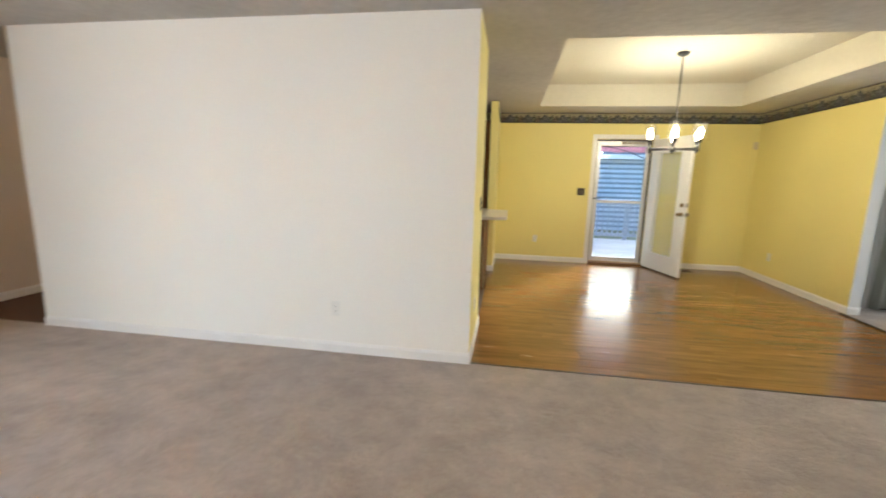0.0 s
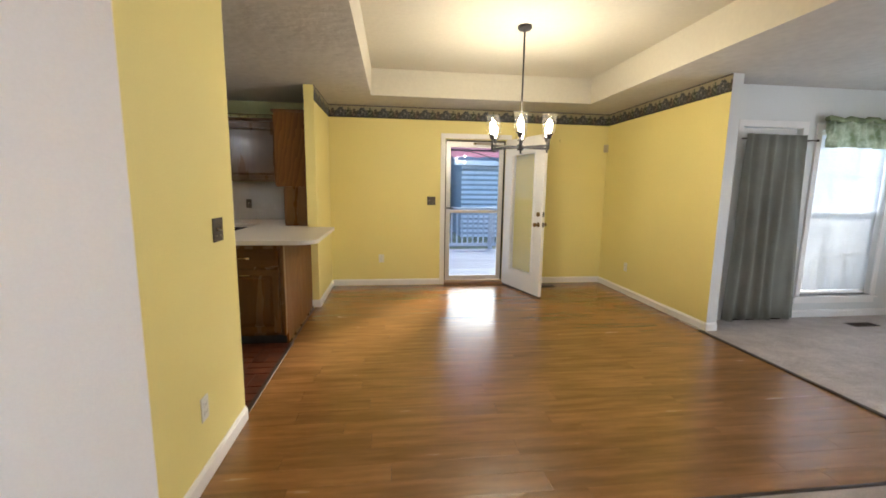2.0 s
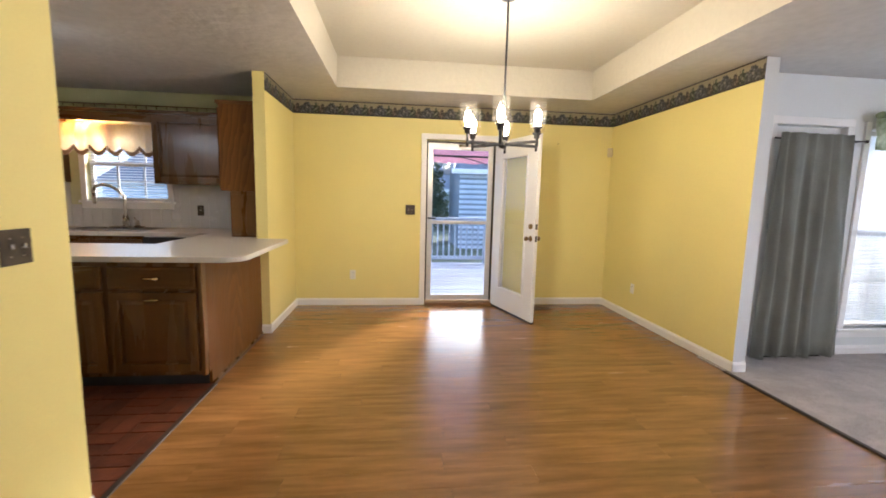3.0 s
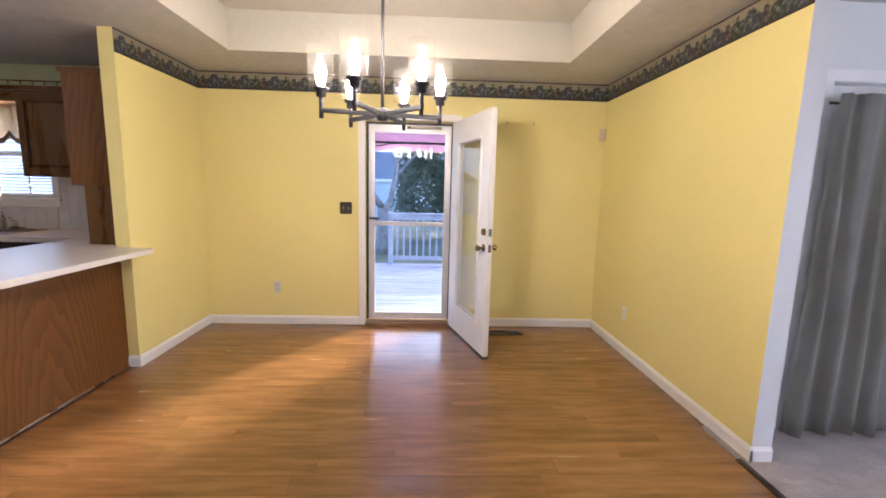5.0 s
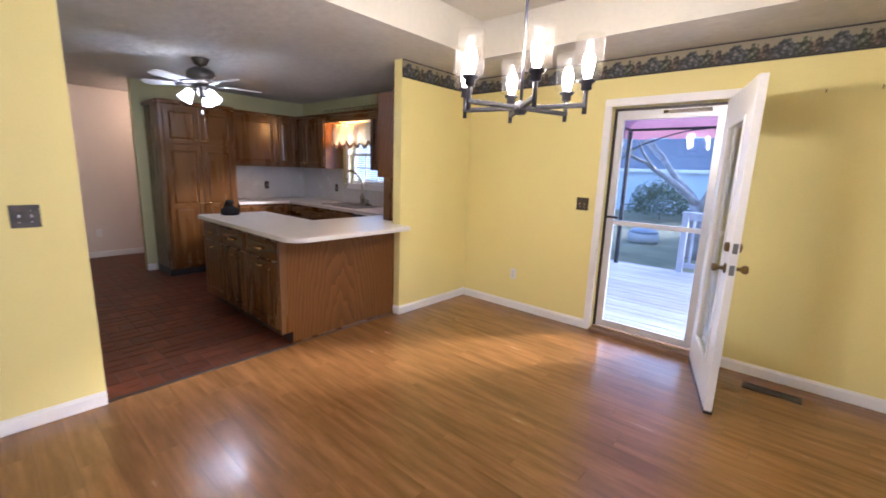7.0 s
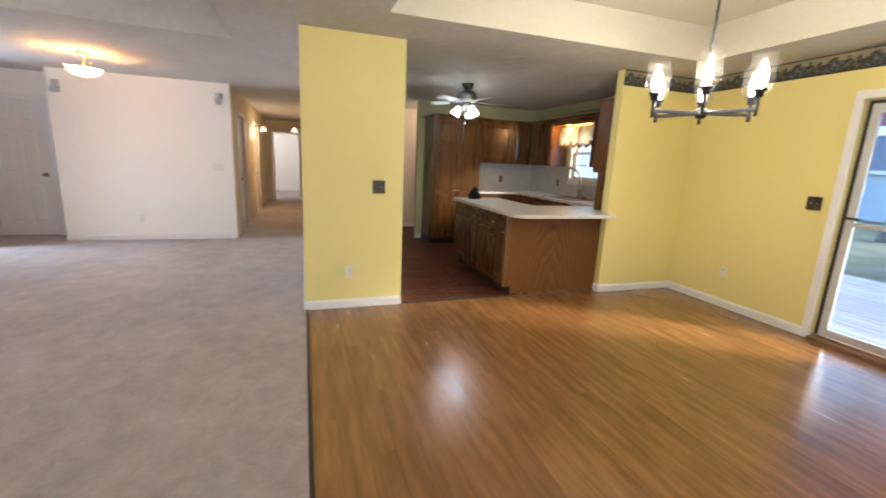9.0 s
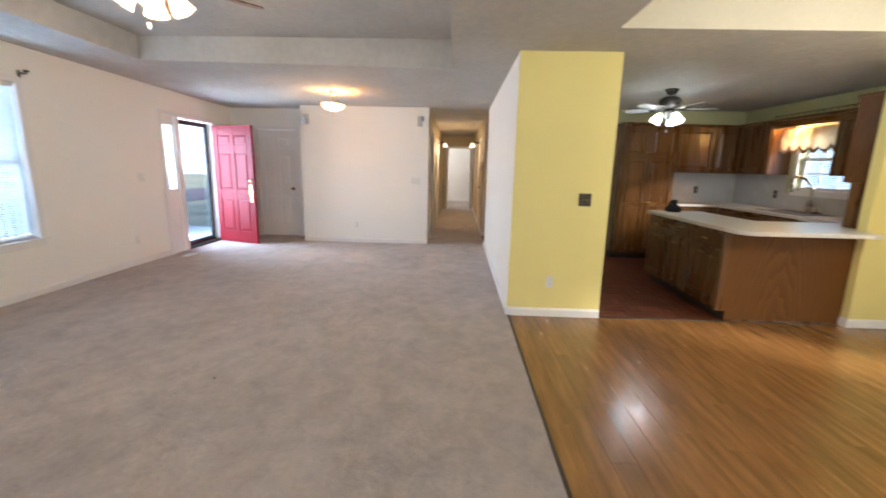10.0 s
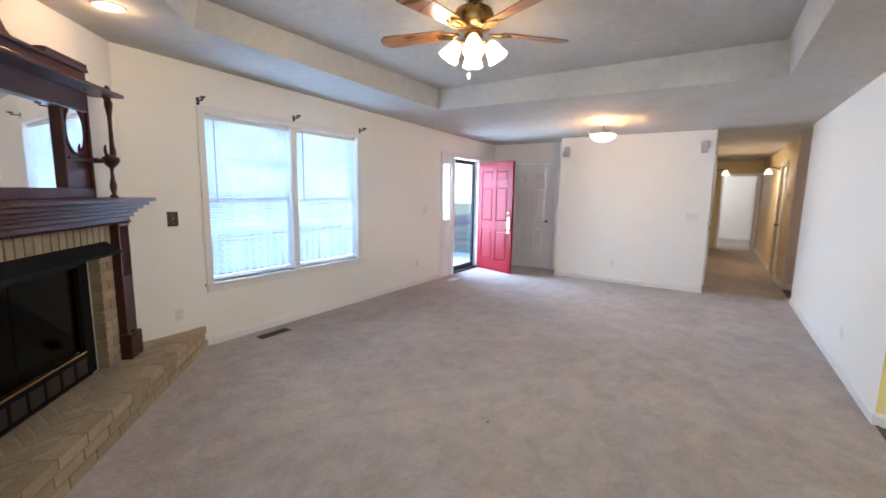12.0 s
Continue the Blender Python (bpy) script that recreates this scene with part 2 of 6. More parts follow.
BRONZE = mat("dark_bronze", (0.05, 0.04, 0.032), 0.4, 0.2, 10, 80, 0.1, metal=0.5)
SOOT = mat("sooty_firebox", (0.02, 0.019, 0.018), 0.9, 0.4, 6, 40, 0.2, 0.4, 30)
MAHOG = mat("mahogany_stain", (0.040, 0.010, 0.008), 0.31, 0.2, 2.5, 30, 0.1, 0.02, 60, stretch=(1, 1, 5), coat=0.1, spec=0.35, alt=(0.070, 0.016, 0.011))
MATTEBLACK = mat("matte_black_steel", (0.008, 0.008, 0.009), 0.65, 0.2, 8, 60, 0.1, spec=0.12)
TANBRICK = mat("tan_brick", (0.34, 0.26, 0.165), 0.8, 0.12, 12, 60, 0.12, 0.25, 60, rand=0.16)
MORTAR = mat("tan_mortar", (0.36, 0.285, 0.20), 0.9, 0.15, 10, 60, 0.12, 0.5, 60)
RED = mat("red_door_paint", (0.26, 0.007, 0.018), 0.45, 0.06, 2, 80, 0.03, spec=0.22)
BLIND = cloth("white_blind_slat", (0.80, 0.83, 0.86), 0.25, 60)
DRAPE = cloth("grey_drape", (0.38, 0.385, 0.335), 0.12)
VALG = cloth("green_leafy_valance", (0.40, 0.46, 0.27), 0.6, 90, alt=(0.78, 0.80, 0.66), scale=17.0)
VALK = cloth("cream_floral_valance", (0.85, 0.70, 0.48), 0.45, 90, alt=(0.90, 0.80, 0.62), scale=7.0)
FRINGE = cloth("brown_fringe", (0.28, 0.17, 0.09), 0.3)
BULB = glow("lit_bulb", (1.0, 0.88, 0.68), 12.0)
FROST = glow("lit_frosted_glass", (1.0, 0.80, 0.52), 0.26)
CLEAR = shade_glass("seeded_shade_glass", (0.98, 0.97, 0.94), 0.0022)
MILK = shade_glass("frosted_shade_glass", (1.0, 0.86, 0.64), 0.4, 0.25)
MILKC = shade_glass("frosted_cool_glass", (0.92, 0.97, 1.0), 0.5, 0.5)
# the bluish tints put the cool cast of daylight into the glass
PANE = glass("window_pane", (0.86, 0.93, 1.0), 0.0, 0.06)
STORMGLASS = glass("storm_door_glass", (0.80, 0.89, 0.97), 0.0, 0.08)
DARKGLASS = glass("smoked_glass", (0.16, 0.14, 0.12), 0.02, 0.03)
MIRROR = mat("mirror", (0.92, 0.93, 0.93), 0.02, 0.0, 1, 1, 0.0, metal=1.0, rvar=0.0)
PLASTIC = mat("white_plastic", (0.78, 0.76, 0.72), 0.35, 0.03, 4, 60, 0.02)
GREYPL = mat("grey_plastic", (0.42, 0.42, 0.42), 0.4, 0.05, 6, 60, 0.03)
PLATE = mat("dark_metal_plate", (0.07, 0.055, 0.04), 0.4, 0.3, 14, 60, 0.1, metal=0.6)
BLADE = mat("walnut_fan_blade", (0.17, 0.075, 0.03), 0.3, 0.3, 3, 40, 0.12, stretch=(6, 1, 6), coat=0.2)
BLADEW = mat("white_fan_blade", (0.72, 0.74, 0.74), 0.4, 0.05, 3, 40, 0.03)
PEWTER = mat("pewter", (0.16, 0.155, 0.15), 0.35, 0.2, 12, 60, 0.08, metal=0.9)
TILE = mat("white_backsplash_tile", (0.56, 0.55, 0.54), 0.25, 0.04, 5, 70, 0.02)
VENTM = mat("brown_vent", (0.06, 0.042, 0.03), 0.5, 0.2, 9, 60, 0.1, metal=0.4)
DECK = mat("weathered_deck_board", (0.47, 0.48, 0.51), 0.8, 0.12, 3, 40, 0.12, 0.3, 60, rand=0.12, stretch=(1, 8, 8))
RAILW = mat("weathered_rail", (0.42, 0.46, 0.52), 0.7, 0.12, 4, 50, 0.1, 0.2, 60)
LAWN = mat("winter_lawn", (0.13, 0.15, 0.075), 0.95, 0.35, 0.8, 25, 0.2, 0.6, 30, alt=(0.22, 0.21, 0.13))
BARK = mat("grey_bark", (0.28, 0.27, 0.27), 0.9, 0.3, 6, 40, 0.2, 0.8, 25)
LEAF = mat("evergreen_leaf", (0.10, 0.13, 0.075), 0.8, 0.3, 3, 30, 0.15, alt=(0.11, 0.14, 0.07), island=0.2)
SIDING = mat("pale_blue_grey_siding", (0.60, 0.66, 0.73), 0.7, 0.05, 2, 40, 0.05, rand=0.03)
SHEDM = mat("blue_grey_shed_siding", (0.26, 0.29, 0.33), 0.6, 0.08, 2, 40, 0.06, rand=0.06)
ROOF = mat("grey_shingle", (0.30, 0.33, 0.38), 0.9, 0.15, 3, 22, 0.2, 0.5, 20)
CANOPY = cloth("faded_rose_canopy", (0.46, 0.22, 0.29), 0.3)
CONC = mat("porch_concrete", (0.42, 0.42, 0.41), 0.85, 0.12, 2, 40, 0.1, 0.2, 40)
ASPH = mat("asphalt", (0.05, 0.05, 0.052), 0.9, 0.2, 2, 60, 0.2, 0.3, 80)


def border_material():
    """The floral wallpaper border: mounds of dark blossoms and leaves, every 0.28 m, on a tan ground."""
    m = bpy.data.materials.new("floral_border_paper")
    m.use_nodes = True
    nt = m.node_tree
    N, L = nt.nodes, nt.links
    bsdf = N["Principled BSDF"]
    bsdf.inputs["Roughness"].default_value = 0.7

    def calc(op, a, b):
        n = N.new("ShaderNodeMath")
        n.operation = op
        for k, q in enumerate((a, b)):
            if isinstance(q, float):
                n.inputs[k].default_value = q
            else:
                L.new(q, n.inputs[k])
        return n.outputs[0]

    def ramp(fac, stops, smooth="LINEAR"):
        r = N.new("ShaderNodeValToRGB")
        r.color_ramp.interpolation = smooth
        e = r.color_ramp.elements
        e[0].position, e[0].color = stops[0][0], (*stops[0][1], 1)
        e[1].position, e[1].color = stops[-1][0], (*stops[-1][1], 1)
        for p, c in stops[1:-1]:
            e.new(p).color = (*c, 1)
        L.new(fac, r.inputs[0])
        return r.outputs[0]

    geo, sep, com = N.new("ShaderNodeNewGeometry"), N.new("ShaderNodeSeparateXYZ"), N.new("ShaderNodeCombineXYZ")
    L.new(geo.outputs["Position"], sep.inputs[0])
    u = calc("FRACT", calc("DIVIDE", calc("ADD", calc("ADD", sep.outputs[0], sep.outputs[1]), 20.0), 0.28), 0.0)
    v = calc("DIVIDE", calc("SUBTRACT", sep.outputs[2], 2.292), 0.136)
    L.new(u, com.inputs[0])
    L.new(calc("MULTIPLY", v, 0.5), com.inputs[2])
    vo, no = N.new("ShaderNodeTexVoronoi"), N.new("ShaderNodeTexNoise")
    vo.inputs["Scale"].default_value = 13.0
    no.inputs["Scale"].default_value, no.inputs["Detail"].default_value = 9.0, 4.0
    L.new(com.outputs[0], vo.inputs["Vector"])
    L.new(com.outputs[0], no.inputs["Vector"])
    grey = lambda q: (q, q, q)
    # how high the flowers reach along one repeat
    mound = ramp(u, [(0.0, grey(0.62)), (0.10, grey(0.88)), (0.24, grey(0.92)), (0.36, grey(0.62)), (0.46, grey(0.60)), (0.54, grey(0.86)), (0.62, grey(0.70)), (0.72, grey(0.60)), (0.80, grey(0.80)), (0.90, grey(0.62)), (1.0, grey(0.62))], "EASE")
    edge = calc("ADD", calc("SUBTRACT", mound, v), calc("MULTIPLY", calc("SUBTRACT", no.outputs[0], 0.5), 0.7))
    inside = ramp(edge, [(0.0, grey(0.0)), (0.08, grey(1.0))])
    hue = ramp(u, [(0.0, (0.066, 0.068, 0.070)), (0.22, (0.060, 0.064, 0.064)), (0.36, (0.082, 0.084, 0.084)), (0.50, (0.050, 0.062, 0.036)), (0.62, (0.064, 0.070, 0.044)), (0.72, (0.085, 0.060, 0.042)), (0.86, (0.078, 0.066, 0.056)), (1.0, (0.066, 0.068, 0.070))])
    petal = ramp(vo.outputs["Distance"], [(0.0, grey(2.8)), (0.22, grey(1.9)), (0.45, grey(1.0)), (0.7, grey(0.45))])
    mul = N.new("ShaderNodeMix")
    mul.data_type, mul.blend_type = "RGBA", "MULTIPLY"
    mul.inputs["Factor"].default_value = 1.0
    L.new(hue, mul.inputs["A"])
    L.new(petal, mul.inputs["B"])
    spot = N.new("ShaderNodeMix")
    spot.data_type = "RGBA"
    L.new(ramp(vo.outputs["Color"], [(0.80, grey(0.0)), (0.86, grey(0.55))]), spot.inputs["Factor"])
    L.new(mul.outputs["Result"], spot.inputs["A"])
    spot.inputs["B"].default_value = (0.30, 0.27, 0.22, 1)
    mix = N.new("ShaderNodeMix")
    mix.data_type = "RGBA"
    L.new(inside, mix.inputs["Factor"])
    L.new(ramp(v, [(0.15, (0.12, 0.110, 0.085)), (0.45, (0.27, 0.235, 0.150))]), mix.inputs["A"])
    L.new(spot.outputs["Result"], mix.inputs["B"])
    L.new(mix.outputs["Result"], bsdf.inputs["Base Color"])
    return m


BORDER = border_material()
BORDERLINE = mat("border_dark_line", (0.035, 0.028, 0.022), 0.7)


# ---- mesh helpers ----
def box(bm, x0, x1, y0, y1, z0, z1, m=None, bev=0.0):
    r = bmesh.ops.create_cube(bm, size=1.0)
    t = Matrix.Translation(((x0 + x1) / 2, (y0 + y1) / 2, (z0 + z1) / 2)) @ Matrix.Diagonal((abs(x1 - x0), abs(y1 - y0), abs(z1 - z0), 1))
    bmesh.ops.transform(bm, matrix=(m @ t) if m else t, verts=r["verts"])
    if bev:
        es = list({e for v in r["verts"] for e in v.link_edges})
        bmesh.ops.bevel(bm, geom=es, offset=bev, segments=2, affect="EDGES", profile=0.5)
    return bm


def boxm(x0, x1, y0, y1, z0, z1, bev=0.0, m=None):
    return box(bmesh.new(), x0, x1, y0, y1, z0, z1, m, bev)


def lathe(bm, prof, seg=20, m=None):
    """Turn a profile of (radius, z) round the z axis."""
    rings = []
    for r, z in prof:
        rings.append([bm.verts.new((m or Matrix()) @ Vector((r * math.cos(2 * math.pi * k / seg), r * math.sin(2 * math.pi * k / seg), z))) for k in range(seg)])
    for a, b in zip(rings, rings[1:]):
        for k in range(seg):
            bm.faces.new((a[k], a[(k + 1) % seg], b[(k + 1) % seg], b[k])).smooth = True
    for ring, flip in ((rings[0], True), (rings[-1], False)):
        if prof[0 if flip else -1][0] > 1e-4:
            bm.faces.new(ring[::-1] if flip else ring)
    return bm


def tube(bm, pts, radius, seg=10):
    """A round bar along points; radius: one number or one for each point."""
    pts = [Vector(p) for p in pts]
    rings = []
    side = None
    for i, p in enumerate(pts):
        d = (pts[min(i + 1, len(pts) - 1)] - pts[max(i - 1, 0)]).normalized()
        if side is None:
            side = d.cross(Vector((0, 0, 1)) if abs(d.z) < 0.9 else Vector((1, 0, 0))).normalized()
        side = (side - d * side.dot(d)).normalized()
        up = d.cross(side)
        r = radius[i] if isinstance(radius, (list, tuple)) else radius
        rings.append([bm.verts.new(p + (side * math.cos(2 * math.pi * k / seg) + up * math.sin(2 * math.pi * k / seg)) * r) for k in range(seg)])
    for a, b in zip(rings, rings[1:]):
        for k in range(seg):
            bm.faces.new((a[k], a[(k + 1) % seg], b[(k + 1) % seg], b[k])).smooth = True
    bm.faces.new(rings[0][::-1])
    bm.faces.new(rings[-1])
    return bm


def prism(bm, poly, z0, z1, m=None):
    lo = [bm.verts.new((m or Matrix()) @ Vector((x, y, z0))) for x, y in poly]
    hi = [bm.verts.new((m or Matrix()) @ Vector((x, y, z1))) for x, y in poly]
    n = len(poly)
    bm.faces.new(lo[::-1])
    bm.faces.new(hi)
    for k in range(n):
        bm.faces.new((lo[k], lo[(k + 1) % n], hi[(k + 1) % n], hi[k]))
    return bm


def part(name, bm, material, parent=None, label=""):
    if isinstance(bm, bpy.types.Mesh):
        me = bm
    else:
        bmesh.ops.recalc_face_normals(bm, faces=bm.faces[:])
        me = bpy.data.meshes.new(name)
        bm.to_mesh(me)
        bm.free()
        me.materials.append(material)
    ob = new(name, me)
    if parent is not None:
        ob.parent = parent
    if label:
        ob["label"] = label
    return ob


def thing(name, m, label, category, group="", kind=""):
    ob = new(name)
    ob.matrix_world = m
    ob.empty_display_size = 0.05
    return tagged(ob, label, category, group, kind)


def solid(name, bm, material, label, category="", kind="structure", group=""):
    return tagged(part(name, bm, material), label, category, group, kind)


def wall(name, p0, p1, thick, mats, openings=(), label="", z0=-0.055, z1=H):
    """A wall from p0 to p1; its front face is on the line, and its body lies to the right of it (thick metres).
    mats: front, back, start end, far end. openings: u0, u1, z0, z1 along the wall."""
    openings = [(a, b, z0 if c == 0 else c, e) for a, b, c, e in openings]
    p0, p1 = Vector((*p0, 0)), Vector((*p1, 0))
    n = (p1 - p0).length
    d = (p1 - p0) / n
    right = Vector((d.y, -d.x, 0)) * thick
    us = sorted({0.0, n, *[u for o in openings for u in o[:2]]})
    zs = sorted({z0, z1, *[z for o in openings for z in o[2:]]})
    full = lambda i, j: 0 <= i < len(us) - 1 and 0 <= j < len(zs) - 1 and not any(
        o[0] <= (us[i] + us[i + 1]) / 2 <= o[1] and o[2] <= (zs[j] + zs[j + 1]) / 2 <= o[3] for o in openings)
    bm = bmesh.new()
    seen = {}

    def vert(i, j, k):
        if (i, j, k) not in seen:
            seen[i, j, k] = bm.verts.new(p0 + d * us[i] + right * k + Vector((0, 0, zs[j])))
        return seen[i, j, k]
    def quad(c, mi):
        f = bm.faces.new([vert(*a) for a in c])
        f.material_index = mi
    for i in range(len(us) - 1):
        for j in range(len(zs) - 1):
            if not full(i, j):
                continue
            quad([(i, j, 0), (i + 1, j, 0), (i + 1, j + 1, 0), (i, j + 1, 0)], 0)
            quad([(i, j, 1), (i, j + 1, 1), (i + 1, j + 1, 1), (i + 1, j, 1)], 1)
            if not full(i - 1, j):
                quad([(i, j, 0), (i, j + 1, 0), (i, j + 1, 1), (i, j, 1)], 2 if i == 0 else 0)
            if not full(i + 1, j):
                quad([(i + 1, j, 0), (i + 1, j, 1), (i + 1, j + 1, 1), (i + 1, j + 1, 0)], 3 if i == len(us) - 2 else 0)
            if not full(i, j - 1):
                quad([(i, j, 0), (i, j, 1), (i + 1, j, 1), (i + 1, j, 0)], 0)
            if not full(i, j + 1):
                quad([(i, j + 1, 0), (i + 1, j + 1, 0), (i + 1, j + 1, 1), (i, j + 1, 1)], 0)
    mats = list(mats) + [mats[0]] * (4 - len(mats))
    ob = solid(name, bm, mats[0], label, "wall")
    for m in mats[1:]:
        ob.data.materials.append(m)
    return ob


def baseboard(p0, p1, h=0.085, t=0.014, label="white painted wooden baseboard"):
    """Along the floor from p0 to p1, standing out to the left of the way."""
    p0, p1 = Vector((*p0, 0)), Vector((*p1, 0))
    n = (p1 - p0).length
    ang = math.degrees(math.atan2(p1.y - p0.y, p1.x - p0.x))
    bm = bmesh.new()
    m = pose(p0.x, p0.y, 0, 0, 0, ang)
    prof = [(0, 0), (t, 0), (t, h * 0.78), (t * 0.55, h * 0.9), (t * 0.35, h), (0, h)]
    a = [bm.verts.new(m @ Vector((0, y, z))) for y, z in prof]
    b = [bm.verts.new(m @ Vector((n, y, z))) for y, z in prof]
    bm.faces.new(a)
    bm.faces.new(b[::-1])
    for k in range(len(prof)):
        bm.faces.new((a[k], b[k], b[(k + 1) % len(prof)], a[(k + 1) % len(prof)]))
    return solid("baseboard", bm, TRIM, label, "baseboard")

# ---- structure ----
wall("wall_dining_north", (3.75, 7.22), (-0.22, 7.22), 0.15, [YELLOW, SIDING], [(1.49, 2.355, 0.0, 2.045)], "yellow painted dining room wall with the back door opening")
wall("wall_dining_east", (3.75, 5.035), (3.75, 7.22), 0.11, [YELLOW, GREYWALL, GREYWALL], label="yellow painted wall between dining room and sun room")
wall("wall_dining_west", (-0.165, 7.22), (-0.165, 6.17), 0.105, [YELLOW, PALE, YELLOW, YELLOW], label="short yellow wing wall beside the kitchen counter")
wall("wall_living_north", (-0.2, 2.93), (-3.90, 2.93), 0.90, [WHITE, PALE, YELLOW, ROSE], label="long white living room wall with a yellow end face")
wall("wall_living_west", (-3.87, 1.87), (-3.87, -0.42), 0.11, [WHITE], label="white painted foyer wall")
wall("wall_closet_return", (-3.98, -0.42), (-4.35, -0.42), 0.11, [WHITE], label="white painted return wall beside the closet")
wall("wall_closet", (-4.35, -0.31), (-4.35, -1.95), 0.11, [WHITE], [(0.41, 1.14, 0.0, 2.05)], "white painted closet wall with a door opening")
wall("wall_front", (-4.46, -1.95), (2.139, -1.95), 0.16, [WHITE, SIDING], [(4.05, 5.94, 0.60, 2.14), (0.76, 2.04, 0.0, 2.09)], "white painted front wall with window and entry openings", z1=2.6)
wall("wall_fireplace", (2.139, -1.95), (3.75, -0.339), 0.12, [WHITE], [(0.51, 1.77, 0.17, 1.09)], "white painted angled wall behind the fireplace", z1=2.6)
wall("wall_living_east", (3.75, -0.339), (3.75, 0.90), 0.11, [WHITE, GREYWALL], label="white painted living room wall", z1=2.6)
wall("wall_corner_south", (2.139, -1.95), (3.86, -1.95), 0.16, [SIDING], label="outer wall behind the fireplace corner")
wall("wall_corner_east", (3.86, -1.95), (3.86, 0.90), 0.10, [SIDING], label="outer wall behind the fireplace corner")
wall("wall_sunroom_south", (3.86, 0.90), (6.30, 0.90), 0.11, [GREYWALL], label="pale sun room wall", z1=2.6)
wall("wall_sunroom_east", (6.30, 0.90), (6.30, 5.36), 0.15, [GREYWALL, SIDING], [(3.25, 4.20, 0.25, 2.02), (1.20, 2.70, 0.25, 2.02)], "pale sun room wall with a tall window opening")
wall("wall_sunroom_north", (6.30, 5.36), (3.86, 5.36), 0.15, [GREYWALL, SIDING], [(0.31, 1.20, 0.25, 2.02), (1.43, 2.10, 0.0, 2.03)], "pale sun room wall with window and door openings")
wall("wall_kitchen_north", (-0.22, 7.22), (-3.70, 7.22), 0.15, [PALE, SIDING], [(1.35, 2.20, 1.22, 2.06)], "pale green-yellow kitchen wall with a window opening")
wall("wall_kitchen_west", (-3.70, 7.22), (-3.70, 3.83), 0.10, [PALE, ROSE], [(2.34, 3.29, 0.0, H)], "pale green-yellow kitchen wall with a full-height passage")
wall("wall_passage_west", (-5.05, 7.22), (-5.05, 2.95), 0.10, [ROSE], label="rose-beige passage wall")
wall("wall_passage_north", (-3.80, 7.22), (-5.15, 7.22), 0.15, [ROSE], label="rose-beige passage end wall")
wall("wall_hall_north", (-5.15, 2.95), (-10.6, 2.95), 0.11, [TAN, TAN, WHITE], [(0.90, 1.72, 0.0, 2.05)], "warm tan hallway wall with a door opening")
wall("wall_hall_south", (-10.6, 1.87), (-3.98, 1.87), 0.11, [TAN], [(5.2, 6.0, 0.0, 2.05), (2.6, 3.4, 0.0, 2.05)], "warm tan hallway wall with door openings")
wall("wall_hall_end", (-10.6, 3.06), (-10.6, 1.76), 0.11, [TAN, WHITE], [(0.20, 0.98, 0.0, 2.04)], "warm tan hallway end wall with a bedroom opening")
wall("wall_bedroom_west", (-14.0, 4.5), (-14.0, 0.5), 0.1, [WHITE], label="white bedroom wall")
wall("wall_bedroom_north", (-10.71, 4.5), (-14.0, 4.5), 0.1, [WHITE], label="white bedroom wall")
wall("wall_bedroom_south", (-14.0, 0.5), (-10.71, 0.5), 0.1, [WHITE], label="white bedroom wall")
wall("wall_bedroom_east", (-10.71, 0.5), (-10.71, 1.76), 0.1, [WHITE], label="white bedroom wall")
wall("wall_bedroom_east_2", (-10.71, 3.06), (-10.71, 4.5), 0.1, [WHITE], label="white bedroom wall")

# ceilings: one sheet with two raised trays
DTRAY = [(0.42, 3.56), (3.146, 3.56), (3.146, 6.58), (0.42, 6.58)]
LTRAY = [(-0.935, -1.06), (1.97, -1.06), (3.38, 0.35), (3.38, 2.34), (-0.935, 2.34)]


def soffit(x, y):
    """The ceiling's height: it rises a little towards the fireplace corner."""
    return H + 0.11 * min(1.0, max(0.0, (x + 3.9) / 5.9)) * min(1.0, max(0.0, (2.34 - y) / 4.3)) if x < 3.85 else H


bm = bmesh.new()
for loop in ([(-14.1, -2.11), (-3.9, -2.11), (1.97, -2.11), (3.80, -2.11), (6.45, -2.11), (6.45, 7.37), (-14.1, 7.37)], DTRAY, LTRAY):
    vs = [bm.verts.new((x, y, H)) for x, y in loop]
    for a, b in zip(vs, vs[1:] + vs[:1]):
        bm.edges.new((a, b))
bmesh.ops.triangle_fill(bm, edges=bm.edges[:], use_beauty=True, normal=(0, 0, -1))
for v in bm.verts:
    v.co.z = soffit(v.co.x, v.co.y)
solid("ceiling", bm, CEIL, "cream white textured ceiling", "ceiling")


def tray(name, loop, top, inset, mat_, label):
    cx, cy = sum(p[0] for p in loop) / len(loop), sum(p[1] for p in loop) / len(loop)
    bm = bmesh.new()
    lo = [bm.verts.new((x, y, soffit(x, y))) for x, y in loop]
    hi = [bm.verts.new((x + inset * (1 if x < cx else -1), y + inset * (1 if y < cy else -1), top)) for x, y in loop]
    n = len(loop)
    for k in range(n):
        bm.faces.new((lo[k], lo[(k + 1) % n], hi[(k + 1) % n], hi[k]))
    bm.faces.new(hi)
    solid(name, bm, mat_, label, "ceiling")


tray("ceiling_tray_dining", DTRAY, 2.74, 0.01, TRAYM, "cream raised tray ceiling over the dining room")
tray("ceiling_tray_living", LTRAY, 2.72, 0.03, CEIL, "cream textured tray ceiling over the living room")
solid("roof", boxm(-14.6, 6.9, -2.5, 7.7, 2.95, 3.1), ROOF, "flat roof slab over the house", "roof")

